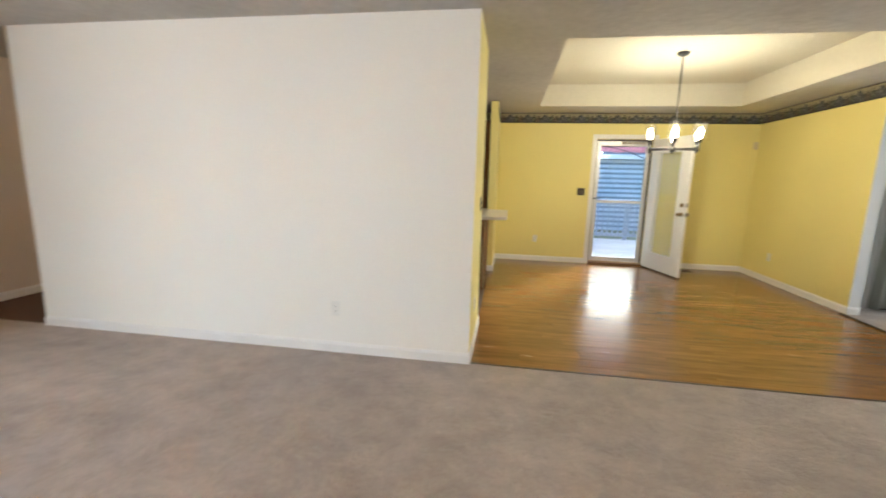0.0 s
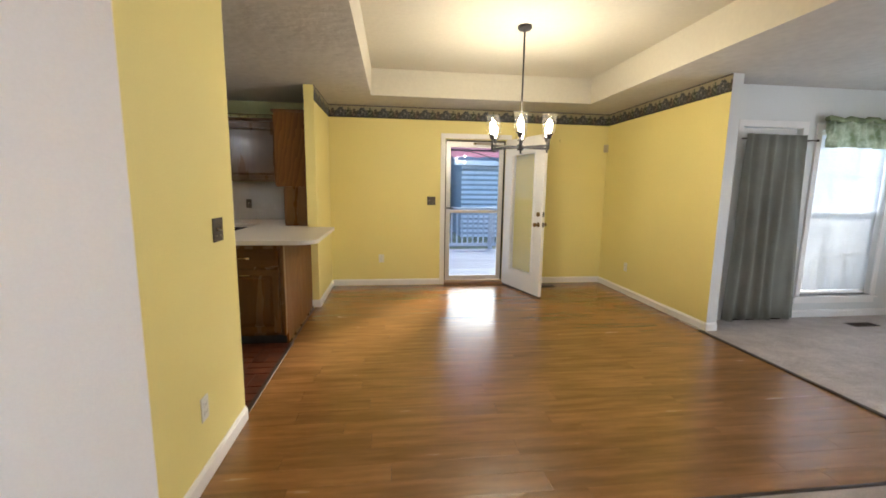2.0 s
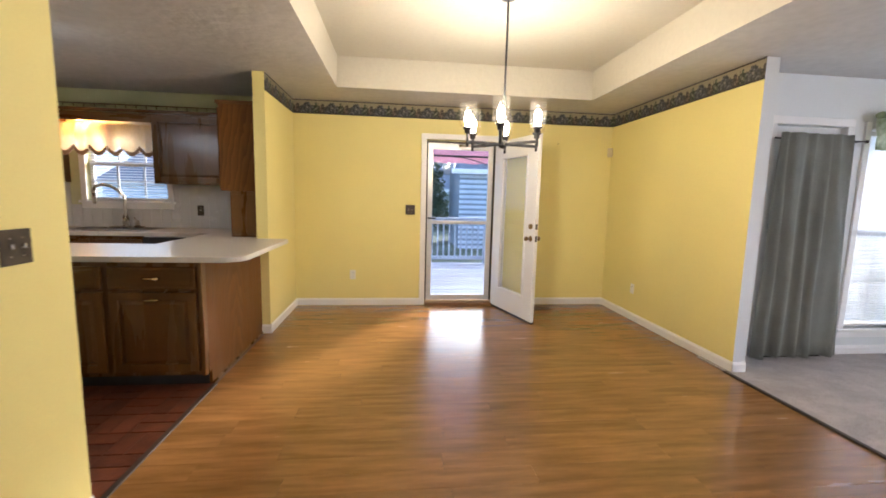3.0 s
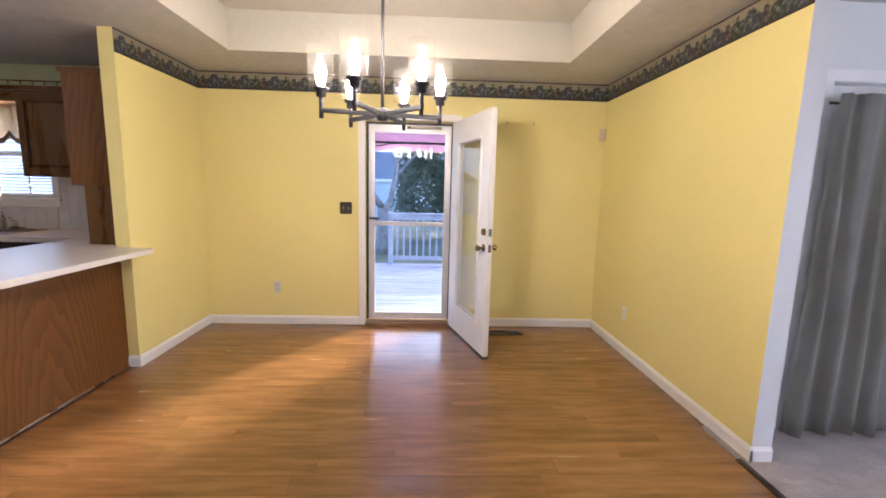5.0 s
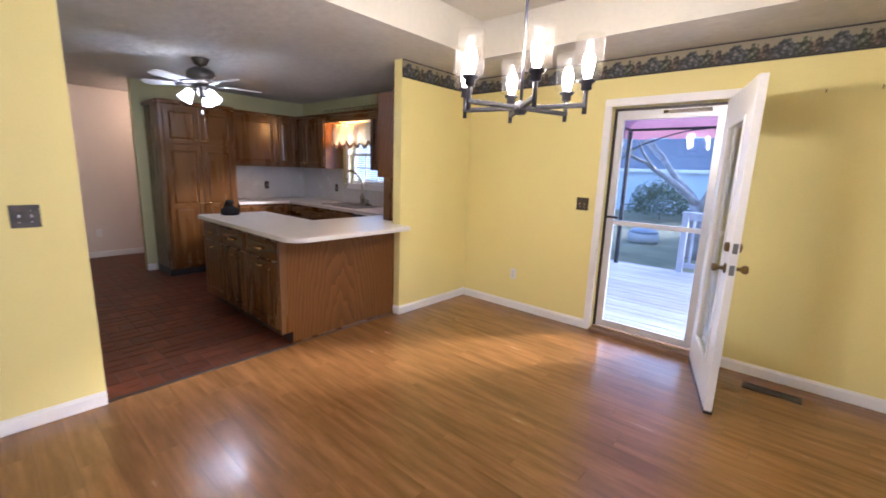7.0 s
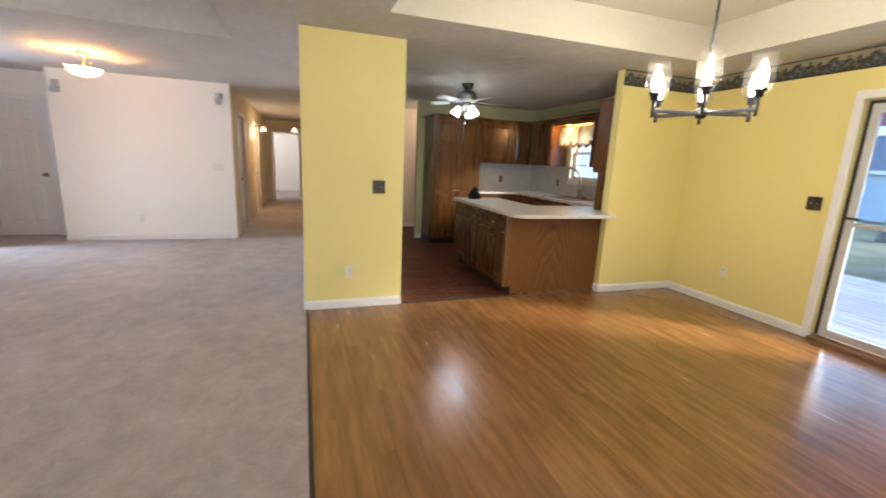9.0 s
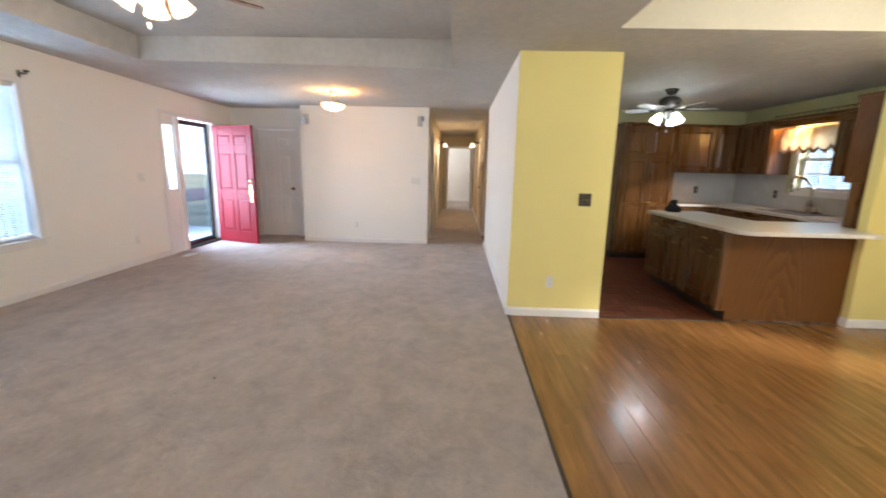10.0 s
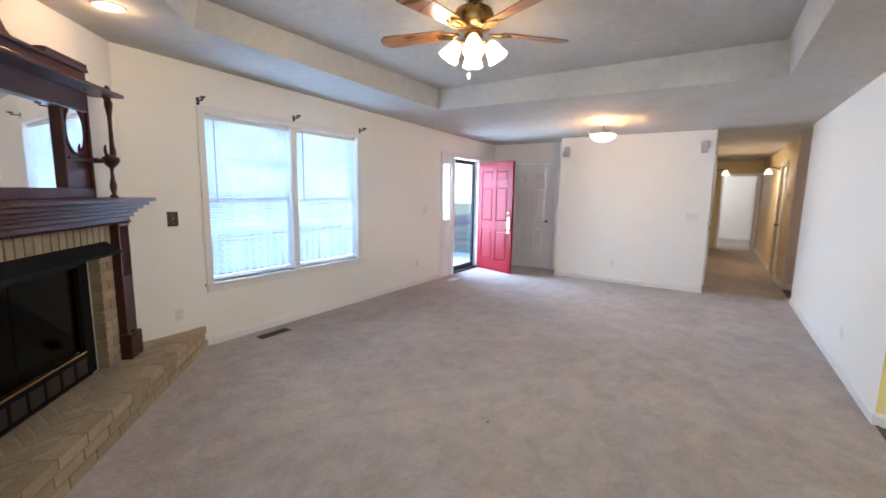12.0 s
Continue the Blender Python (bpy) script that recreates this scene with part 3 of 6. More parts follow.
# floors
bm = boxm(-14.1, 3.70, -1.95, 2.945, -0.06, 0.006)
box(bm, 3.70, 6.30, 0.90, 5.36, -0.06, 0.006)
box(bm, -14.1, -10.6, 2.945, 4.5, -0.06, 0.006)
box(bm, 3.70, 3.78, -0.4, 0.9, -0.06, 0.006)
solid("floor_carpet", bm, CARPET, "worn beige-grey wall-to-wall carpet", "carpet")
solid("threshold_strip", boxm(-0.2, 3.70, 2.935, 2.957, -0.01, 0.009, 0.003), VENTM, "dark edging strip between carpet and wood floor", "threshold")
solid("threshold_strip", boxm(3.685, 3.715, 2.957, 5.05, -0.01, 0.010, 0.004), VENTM, "dark edging strip between carpet and wood floor", "threshold")
solid("threshold_strip", boxm(-0.235, -0.205, 3.83, 5.06, -0.01, 0.005, 0.002), VENTM, "dark edging strip between wood and brick floor", "threshold")

# baseboards (standing out to the left of the way)
for a, b in (((-0.165, 6.17), (-0.165, 7.22)), ((-0.165, 7.22), (1.34, 7.22)), ((2.32, 7.22), (3.75, 7.22)), ((3.75, 7.22), (3.75, 5.021)),
             ((3.735, 5.035), (3.86, 5.035)), ((-0.27, 6.17), (-0.151, 6.17)), ((-0.2, 2.916), (-0.2, 3.83)), ((-3.90, 2.93), (-0.186, 2.93)),
             ((-3.87, -0.406), (-3.87, 1.87)), ((-4.35, -0.42), (-3.87, -0.42)), ((1.51, -1.95), (-2.34, -1.95)), ((-3.75, -1.95), (-4.35, -1.95)),
             ((3.86, 5.36), (4.12, 5.36)), ((4.97, 5.36), (6.30, 5.36)), ((6.30, 5.36), (6.30, 0.90)), ((6.30, 0.90), (3.86, 0.90)),
             ((-5.05, 2.95), (-5.05, 7.22)), ((-3.70, 4.88), (-3.70, 4.98)), ((-6.0, 2.95), (-5.15, 2.95)), ((-10.6, 2.95), (-6.95, 2.95)),
             ((-14.0, 0.5), (-14.0, 4.5)), ((3.75, 0.9), (3.75, -0.339))):
    baseboard(b, a)

# wallpaper border round the dining room
def border(p0, p1):
    p0, p1 = Vector((*p0, 0)), Vector((*p1, 0))
    n, ang = (p1 - p0).length, math.degrees(math.atan2(p1.y - p0.y, p1.x - p0.x))
    g = thing("wallpaper_border", pose(p0.x, p0.y, 0, 0, 0, ang), "dark floral wallpaper border under the ceiling", "border", kind="structure")
    part("paper", boxm(0, n, 0, 0.003, 2.292, H - 0.012), BORDER, g)
    for z0, z1 in ((2.280, 2.292), (H - 0.012, H - 0.001)):
        part("border_line", boxm(0, n, 0, 0.0035, z0, z1), BORDERLINE, g)


border((3.75, 5.035), (3.75, 7.217))
border((3.747, 7.22), (-0.162, 7.22))
border((-0.165, 7.217), (-0.165, 6.17))


# ---- casings, doors, windows ----
def casing(name, m, w, h, cw=0.065, t=0.018, bottom=False, label="white painted casing"):
    """Round an opening w wide and h high, local x along the wall from the opening's left, y into the room."""
    g = thing(name, m, label, "trim", kind="structure")
    part("jamb_casing", boxm(-cw, 0, 0, t, 0, h, 0.004), TRIM, g)
    part("jamb_casing", boxm(w, w + cw, 0, t, 0, h, 0.004), TRIM, g)
    part("head_casing", boxm(-cw, w + cw, 0, t, h, h + cw, 0.004), TRIM, g)
    return g


def six_panel(parent, w, h, t, material, rows=((0.12, 0.86), (0.98, 1.60), (1.70, 1.92))):
    """A panelled leaf: core, stiles and rails proud of it, sloped raised fields; local x along the leaf, y through it."""
    dip, cols = 0.011, ((0.115, w / 2 - 0.045), (w / 2 + 0.045, w - 0.115))
    part("door_leaf", boxm(0.004, w - 0.004, -t / 2 + dip, t / 2 - dip, 0.004, h - 0.004), material, parent)
    for x0, x1 in ((0, cols[0][0]), (cols[0][1], cols[1][0]), (cols[1][1], w)):
        part("stile", boxm(x0, x1, -t / 2, t / 2, 0, h, 0.004), material, parent)
    zs = [0.0, *[z for row in rows for z in row], h]
    for z0, z1 in zip(zs[::2], zs[1::2]):
        for x0, x1 in cols:
            part("rail", boxm(x0, x1, -t / 2, t / 2, z0, z1, 0.004), material, parent)
    for z0, z1 in rows:
        for x0, x1 in cols:
            for s in (-1, 1):
                y0, y1 = s * (t / 2 - dip), s * (t / 2 - 0.002)
                bm = bmesh.new()
                a = [bm.verts.new((x, y0, z)) for x, z in ((x0 + 0.014, z0 + 0.014), (x1 - 0.014, z0 + 0.014), (x1 - 0.014, z1 - 0.014), (x0 + 0.014, z1 - 0.014))]
                b = [bm.verts.new((x, y1, z)) for x, z in ((x0 + 0.042, z0 + 0.042), (x1 - 0.042, z0 + 0.042), (x1 - 0.042, z1 - 0.042), (x0 + 0.042, z1 - 0.042))]
                bm.faces.new(b)
                for k in range(4):
                    bm.faces.new((a[k], a[(k + 1) % 4], b[(k + 1) % 4], b[k]))
                part("panel", bm, material, parent)


def knob(parent, x, y, z, s, material, r=0.027):
    bm = lathe(bmesh.new(), [(0.032, 0), (0.032, 0.006), (0.012, 0.012), (0.011, 0.035), (r * 0.8, 0.042), (r, 0.056), (r * 0.8, 0.070), (0.001, 0.074)], 16,
               Matrix.Translation((x, y, z)) @ pose(0, 0, 0, -90 * s, 0, 0))
    return part("knob", bm, material, parent, "round metal knob")


# back door: casing, storm door, open leaf
casing("casing_back_door", pose(2.26, 7.22, 0, 0, 0, 180), 0.865, 2.045, label="white painted casing round the back door")
g = thing("door_sill", pose(1.395, 7.22, 0), "bronze metal door sill", "door sill", kind="structure")
part("sill", boxm(0.0, 0.865, -0.05, 0.15, -0.01, 0.03, 0.006), mat("brown_wood_sill", (0.22, 0.12, 0.06), 0.5, 0.2, 6), g)
part("sill_ridge", boxm(0.0, 0.865, 0.03, 0.05, 0.03, 0.045, 0.003), mat("gold_anodised", (0.45, 0.36, 0.22), 0.35, 0.1, 6, metal=0.9), g)
storm = thing("storm_door", pose(1.395, 7.30, 0.035), "closed white aluminium storm door with two glass panes", "door", kind="structure")
FRAMEM = mat("grey_white_aluminium", (0.62, 0.62, 0.62), 0.35, 0.05, 5, 60, 0.03, metal=0.3)
W, HH = 0.865, 2.0
part("outer_frame", box(box(boxm(0, 0.022, -0.02, 0.03, 0, HH), W - 0.022, W, -0.02, 0.03, 0, HH), 0.022, W - 0.022, -0.02, 0.03, HH - 0.02, HH), BRONZE, storm, "dark frame")
for x0, x1, z0, z1 in ((0.024, 0.085, 0.01, HH - 0.022), (W - 0.085, W - 0.024, 0.01, HH - 0.022), (0.085, W - 0.085, 0.01, 0.075), (0.085, W - 0.085, HH - 0.10, HH - 0.022), (0.085, W - 0.085, 0.985, 1.025)):
    part("door_rail", boxm(x0, x1, -0.016, 0.016, z0, z1, 0.004), FRAMEM, storm)
for z0, z1 in ((0.075, 0.985), (1.025, HH - 0.10)):
    p = part("pane", boxm(0.085, W - 0.085, -0.002, 0.002, z0, z1), STORMGLASS, storm)
    p.visible_shadow = False
part("closer", tube(bmesh.new(), [(0.40, -0.035, HH - 0.05), (0.74, -0.035, HH - 0.05)], 0.014), NICKEL, storm, "grey closer cylinder")
part("handle", boxm(0.03, 0.13, -0.05, -0.016, 1.045, 1.065, 0.005), BLACK, storm, "black latch handle")

leaf = thing("back_door", pose(2.262, 7.20, 0.012) @ pose(0, 0, 0, 0, 0, -73.5), "open white back door with a tall glass pane", "door", kind="structure")
LW, LH, T = 0.885, 2.02, 0.044
for x0, x1, z0, z1 in ((0, 0.17, 0, LH), (LW - 0.17, LW, 0, LH), (0.17, LW - 0.17, 0, 0.24), (0.17, LW - 0.17, LH - 0.19, LH)):
    part("stile", boxm(x0, x1, -T / 2, T / 2, z0, z1, 0.002), DOORW, leaf)
for s in (-1, 1):
    bm = bmesh.new()
    for x0, x1, z0, z1 in ((0.17, 0.195, 0.24, LH - 0.19), (LW - 0.195, LW - 0.17, 0.24, LH - 0.19), (0.195, LW - 0.195, 0.24, 0.265), (0.195, LW - 0.195, LH - 0.215, LH - 0.19)):
        box(bm, x0, x1, *sorted((s * 0.012, s * 0.03)), z0, z1, None, 0.005)
    part("glazing_bead", bm, DOORW, leaf)
part("pane", boxm(0.185, LW - 0.185, -0.004, 0.004, 0.25, LH - 0.20), glass("door_pane", (0.93, 0.95, 0.95), 0.03, 0.13), leaf).visible_shadow = False
for s in (-1, 1):
    knob(leaf, LW - 0.065, s * T / 2, 0.92, s, BRASS)
    part("deadbolt", lathe(bmesh.new(), [(0.03, 0), (0.028, 0.018), (0.016, 0.024), (0.001, 0.025)], 16, Matrix.Translation((LW - 0.065, s * T / 2, 1.05)) @ pose(0, 0, 0, -90 * s, 0, 0)), BRASS, leaf, "brass deadbolt")
for z in (0.92, 1.05):
    part("latch_plate", boxm(LW - 0.001, LW + 0.003, -0.013, 0.013, z - 0.03, z + 0.03), PEWTER, leaf)
part("sweep", boxm(0.0, LW, -T / 2 - 0.003, T / 2 + 0.003, -0.012, 0.01), BRONZE, leaf, "dark rubber sweep")
for z in (0.25, 1.0, 1.8):
    part("hinge", tube(bmesh.new(), [(0.0, T / 2 + 0.006, z - 0.045), (0.0, T / 2 + 0.006, z + 0.045)], 0.007), BRASS, leaf)

# closet door
casing("casing_closet", pose(-4.35, -0.72, 0, 0, 0, -90), 0.73, 2.05, label="white painted closet casing")
closet = thing("closet_door", pose(-4.385, -0.725, 0.012, 0, 0, -90), "closed white panelled closet door", "door", kind="structure")
six_panel(closet, 0.72, 2.03, 0.036, DOORW, ((0.20, 0.80), (0.96, 1.56), (1.70, 1.89)))
knob(closet, 0.07, 0.018, 0.93, 1, BRASS)

# front entry: dark storm door, sidelight, red leaf
g = thing("entry_casing", pose(-3.70, -1.95, 0), "white painted casing round the front entry", "trim", kind="structure")
part("jamb_casing", boxm(-0.06, 0, 0, 0.018, 0, 2.09, 0.004), TRIM, g)
part("jamb_casing", boxm(1.28, 1.345, 0, 0.018, 0, 2.09, 0.004), TRIM, g)
part("head_casing", boxm(-0.06, 1.345, 0, 0.018, 2.09, 2.155, 0.004), TRIM, g)
part("mullion", boxm(0.895, 0.985, -0.16, 0.012, 0, 2.09, 0.004), TRIM, g)
side = thing("sidelight", pose(-2.715, -2.0, 0), "white sidelight panel with a narrow upper pane", "window", kind="structure")
part("lower_panel", box(boxm(0, 0.295, -0.02, 0.03, 0, 1.0, 0.003), 0.06, 0.235, 0.03, 0.036, 0.12, 0.88, None, 0.003), TRIM, side)
part("stile", boxm(0, 0.045, -0.02, 0.03, 1.0, 2.09), TRIM, side)
part("stile", boxm(0.25, 0.295, -0.02, 0.03, 1.0, 2.09), TRIM, side)
part("top_rail", boxm(0.045, 0.25, -0.02, 0.03, 1.95, 2.09), TRIM, side)
part("pane", boxm(0.045, 0.25, -0.002, 0.002, 1.0, 1.95), PANE, side).visible_shadow = False
st = thing("front_storm_door", pose(-3.70, -2.06, 0.02), "closed dark bronze storm door with full glass", "door", kind="structure")
for x0, x1, z0, z1 in ((0, 0.055, 0, 2.05), (0.84, 0.895, 0, 2.05), (0.055, 0.84, 0, 0.09), (0.055, 0.84, 1.98, 2.05)):
    part("door_rail", boxm(x0, x1, -0.02, 0.02, z0, z1, 0.003), BLACK, st)
part("pane", boxm(0.055, 0.84, -0.002, 0.002, 0.09, 1.98), PANE, st).visible_shadow = False
part("sill", boxm(0.0, 0.895, -0.05, 0.13, -0.02, 0.015), BRONZE, st)
red = thing("front_door", pose(-3.70, -1.935, 0.012) @ pose(0, 0, 0, 0, 0, 70.5), "open glossy red six-panel front door", "door", kind="structure")
six_panel(red, 0.90, 2.03, 0.044, RED, ((0.20, 0.77), (0.93, 1.57), (1.70, 1.88)))
for s in (-1, 1):
    part("deadbolt", lathe(bmesh.new(), [(0.034, 0), (0.03, 0.02), (0.001, 0.024)], 16, Matrix.Translation((0.83, s * 0.022, 1.10)) @ pose(0, 0, 0, -90 * s, 0, 0)), BRIGHTBRASS, red, "brass deadbolt")
    part("handle_set", tube(box(bmesh.new(), 0.805, 0.855, *sorted((s * 0.022, s * 0.028)), 0.74, 1.03), [(0.83, s * 0.028, 0.99), (0.83, s * 0.07, 0.96), (0.83, s * 0.07, 0.83), (0.83, s * 0.028, 0.79)], 0.010), BRIGHTBRASS, red, "brass handle set")


# double-hung window units
def window_unit(name, m, w, h, label, sashes=1, grid=None, mull=0.07, stool=True, cw=0.06):
    """Local x along the wall, y into the room, z up from the opening's bottom; the wall is 0.15 deep at y < 0."""
    g = thing(name, m, label, "window", kind="structure")
    if cw:
        part("casing_side", boxm(-cw, 0, 0, 0.018, -0.02, h + cw, 0.004), TRIM, g)
        part("casing_side", boxm(w, w + cw, 0, 0.018, -0.02, h + cw, 0.004), TRIM, g)
        part("casing_head", boxm(0, w, 0, 0.018, h, h + cw, 0.004), TRIM, g)
    if stool:
        part("window_sill", boxm(-cw - 0.02, w + cw + 0.02, -0.05, 0.04, -0.025, 0, 0.006), TRIM, g)
        part("apron", boxm(-cw, w + cw, 0, 0.016, -0.085, -0.025, 0.004), TRIM, g)
    sw = (w - mull * (sashes - 1)) / sashes
    for k in range(sashes):
        x0 = k * (sw + mull)
        if k:
            part("mullion", boxm(x0 - mull, x0, -0.12, 0.005, 0, h, 0.004), TRIM, g)
        for z0, z1, y in ((0, h / 2 + 0.02, -0.08), (h / 2 - 0.02, h, -0.11)):
            bm = bmesh.new()
            for a, b, c, d in ((x0, x0 + 0.035, z0, z1), (x0 + sw - 0.035, x0 + sw, z0, z1), (x0 + 0.035, x0 + sw - 0.035, z0, z0 + 0.04), (x0 + 0.035, x0 + sw - 0.035, z1 - 0.04, z1)):
                box(bm, a, b, y - 0.015, y + 0.015, c, d)
            if grid:
                for i in range(1, grid[0]):
                    xx = x0 + sw * i / grid[0]
                    box(bm, xx - 0.011, xx + 0.011, y - 0.006, y + 0.006, z0 + 0.04, z1 - 0.04)
                for j in range(1, grid[1]):
                    zz = z0 + (z1 - z0) * j / grid[1]
                    box(bm, x0 + 0.035, x0 + sw - 0.035, y - 0.0055, y + 0.0055, zz - 0.011, zz + 0.011)
            sash = part("window_frame", bm, TRIM, g)
            part("pane", boxm(x0 + 0.035, x0 + sw - 0.035, y - 0.002, y + 0.002, z0 + 0.04, z1 - 0.04), PANE, sash).visible_shadow = False
    return g


window_unit("window_living", pose(-0.41, -1.95, 0.60), 1.89, 1.54, "white twin double-hung living room window", 2, (3, 2))
window_unit("window_sunroom_north", pose(5.99, 5.36, 0.25, 0, 0, 180), 0.89, 1.77, "white tall double-hung sun room window", 1, (3, 2))
window_unit("window_sunroom_east", pose(6.30, 4.15, 0.25, 0, 0, 90), 0.95, 1.77, "white tall double-hung sun room window", 1, (3, 2))
# assumed twin window, never in view, added to let in light from the east
window_unit("window_sunroom_east", pose(6.30, 2.10, 0.25, 0, 0, 90), 1.50, 1.77, "unseen white twin double-hung sun room window, added for light", 2)
window_unit("window_kitchen", pose(-1.57, 7.22, 1.22, 0, 0, 180), 0.85, 0.84, "white kitchen window with a muntin grid", 1, (3, 2))


def blind(name, m, w, h, pitch, tilt, label, wand=True):
    """Mini blind, local x along the wall, z down from the head at 0."""
    g = thing(name, m, label, "blind")
    part("head_rail", boxm(0, w, -0.02, 0.02, -0.04, 0, 0.003), PLASTIC, g)
    n = int((h - 0.07) / pitch)
    sl = boxm(0.004, w - 0.004, -0.0125, 0.0125, -0.0006, 0.0006)
    me = None
    for k in range(n):
        ob = part("slat", me or sl, BLIND, g)
        me = ob.data
        ob.matrix_local = pose(0, 0, -0.05 - k * pitch, tilt, 0, 0)
    part("bottom_rail", boxm(0, w, -0.014, 0.014, -h, -h + 0.014, 0.003), PLASTIC, g)
    for f in (0.15, 0.85):
        part("ladder_cord", tube(bmesh.new(), [(w * f, 0.012, -0.03), (w * f, 0.012, -h + 0.01)], 0.0012, 5), PLASTIC, g)
    if wand:
        part("wand", tube(bmesh.new(), [(w - 0.09, 0.03, -0.03), (w - 0.09, 0.03, -h * 0.52)], 0.005, 6), GREYPL, g, "clear grey tilt wand")
    return g


for k in range(2):
    blind("window_blind", pose(0.57 - k * 0.98, -1.995, 2.135), 0.905, 1.525, 0.0235, 58, "white mini blind lowered over the living room window")
blind("window_blind", pose(5.11, 5.40, 2.01), 0.87, 1.74, 0.0235, -68, "white mini blind lowered over the sun room window", False)
blind("window_blind", pose(6.34, 5.09, 2.01, 0, 0, -90), 0.93, 1.74, 0.0235, -68, "white mini blind lowered over the sun room window", False)
blind("window_blind", pose(-2.415, 7.27, 2.055), 0.84, 0.82, 0.03, 22, "white mini blind in the kitchen window", False)


# ---- kitchen ----
def ring(bm, x0, x1, z0, z1, f, y0, y1):
    """A closed rectangular band f wide, from y0 to y1."""
    loops = []
    for y in (y0, y1):
        loops.append([bm.verts.new((x, y, z)) for x, z in ((x0, z0), (x1, z0), (x1, z1), (x0, z1))])
        loops.append([bm.verts.new((x, y, z)) for x, z in ((x0 + f, z0 + f), (x1 - f, z0 + f), (x1 - f, z1 - f), (x0 + f, z1 - f))])
    o0, i0, o1, i1 = loops
    for k in range(4):
        j = (k + 1) % 4
        for q in ((o0[k], o0[j], i0[j], i0[k]), (o1[j], o1[k], i1[k], i1[j]), (o0[j], o0[k], o1[k], o1[j]), (i0[k], i0[j], i1[j], i1[k])):
            bm.faces.new(q)
    return bm


def cab_door(parent, x0, x1, z0, z1, pull, name="door", splits=()):
    """A raised-panel door on the front plane y = 0 (the room is at y < 0); pull: (x, z, upright)."""
    f = 0.055
    bm = ring(bmesh.new(), x0, x1, z0, z1, f, -0.022, -0.001)
    bmesh.ops.bevel(bm, geom=[e for e in bm.edges if all(v.co.y < -0.02 for v in e.verts)], offset=0.005, segments=2, affect="EDGES", profile=0.5)
    d = part(name, bm, CAB, parent)
    cuts = [z0 + f, *splits, z1 - f]
    for a, b in zip(cuts, cuts[1:]):
        if b is not cuts[-1]:
            part("rail", boxm(x0 + f, x1 - f, -0.021, -0.002, b - f / 2, b + f / 2, 0.003), CABH, d)
        lo, hi = a + (f / 2 if a in splits else 0), b - (f / 2 if b in splits else 0)
        bm = boxm(x0 + f - 0.002, x1 - f + 0.002, -0.008, -0.002, lo - 0.002, hi + 0.002)
        top_face = [q for q in bm.faces if q.calc_center_median().y < -0.0075]
        r = bmesh.ops.inset_region(bm, faces=top_face, thickness=0.012, depth=0.0)
        r = bmesh.ops.inset_region(bm, faces=top_face, thickness=0.03, depth=0.010)
        part("panel", bm, CAB, d)
    if pull:
        px, pz, up = pull
        s = 0.045
        pts = [(px, -0.02, pz - s), (px, -0.045, pz - s * 0.7), (px, -0.045, pz + s * 0.7), (px, -0.02, pz + s)] if up else \
              [(px - s, -0.02, pz), (px - s * 0.7, -0.045, pz), (px + s * 0.7, -0.045, pz), (px + s, -0.02, pz)]
        part("handle", tube(bmesh.new(), pts, 0.0075, 8), BRIGHTBRASS, d, "small brass bar pull")
    return d


def drawer(parent, x0, x1, z0, z1):
    bm = box(bmesh.new(), x0, x1, -0.020, -0.001, z0, z1, None, 0.006)
    box(bm, x0 + 0.025, x1 - 0.025, -0.024, -0.02, z0 + 0.025, z1 - 0.025, None, 0.003)
    d = part("drawer_front", bm, CABH, parent)
    c = (x0 + x1) / 2
    part("handle", tube(bmesh.new(), [(c - 0.05, -0.022, (z0 + z1) / 2), (c - 0.035, -0.048, (z0 + z1) / 2), (c + 0.035, -0.048, (z0 + z1) / 2), (c + 0.05, -0.022, (z0 + z1) / 2)], 0.0075, 8), BRIGHTBRASS, d, "small brass bar pull")


def base_unit(m, w, d, label, doors=1, drawers=True):
    g = thing("base_cabinet", m, label, "cabinet", "base cabinets")
    part("body", boxm(0.001, w - 0.001, 0.0, d, 0.10, 0.884), CAB, g)
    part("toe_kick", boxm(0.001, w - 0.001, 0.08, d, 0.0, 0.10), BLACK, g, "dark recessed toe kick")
    dw = w / doors
    for k in range(doors):
        a, b = k * dw + 0.02, (k + 1) * dw - 0.02
        if drawers:
            drawer(g, a, b, 0.70, 0.85)
        cab_door(g, a, b, 0.13, 0.68 if drawers else 0.85, ((b - 0.08 if k == 0 and doors > 1 else (a + b) / 2), 0.63 if drawers else 0.80, False))
    return g


def upper_unit(m, w, h, d, label, doors=1, side=False):
    g = thing("upper_cabinet", m, label, "cabinet", "upper cabinets")
    part("body", boxm(0.001, w - 0.001, 0.0, d, 0, h), CAB, g)
    dw = w / doors
    for k in range(doors):
        a, b = k * dw + 0.02, (k + 1) * dw - 0.02
        cab_door(g, a, b, 0.02, h - 0.03, ((b - 0.03 if k == 0 else a + 0.03), 0.07, False))
    part("crown", boxm(-0.002, w + 0.002, -0.03, d, h, h + 0.035, 0.008), CABH, g)
    if side:
        # lighter veneer than the body: the fan light on this side is painted in
        part("side_panel", boxm(w - 0.001, w + 0.004, 0.0, d, 0.0, h, 0.001), PANEL, g, "oak side panel with lamp light put into its colour")
    return g


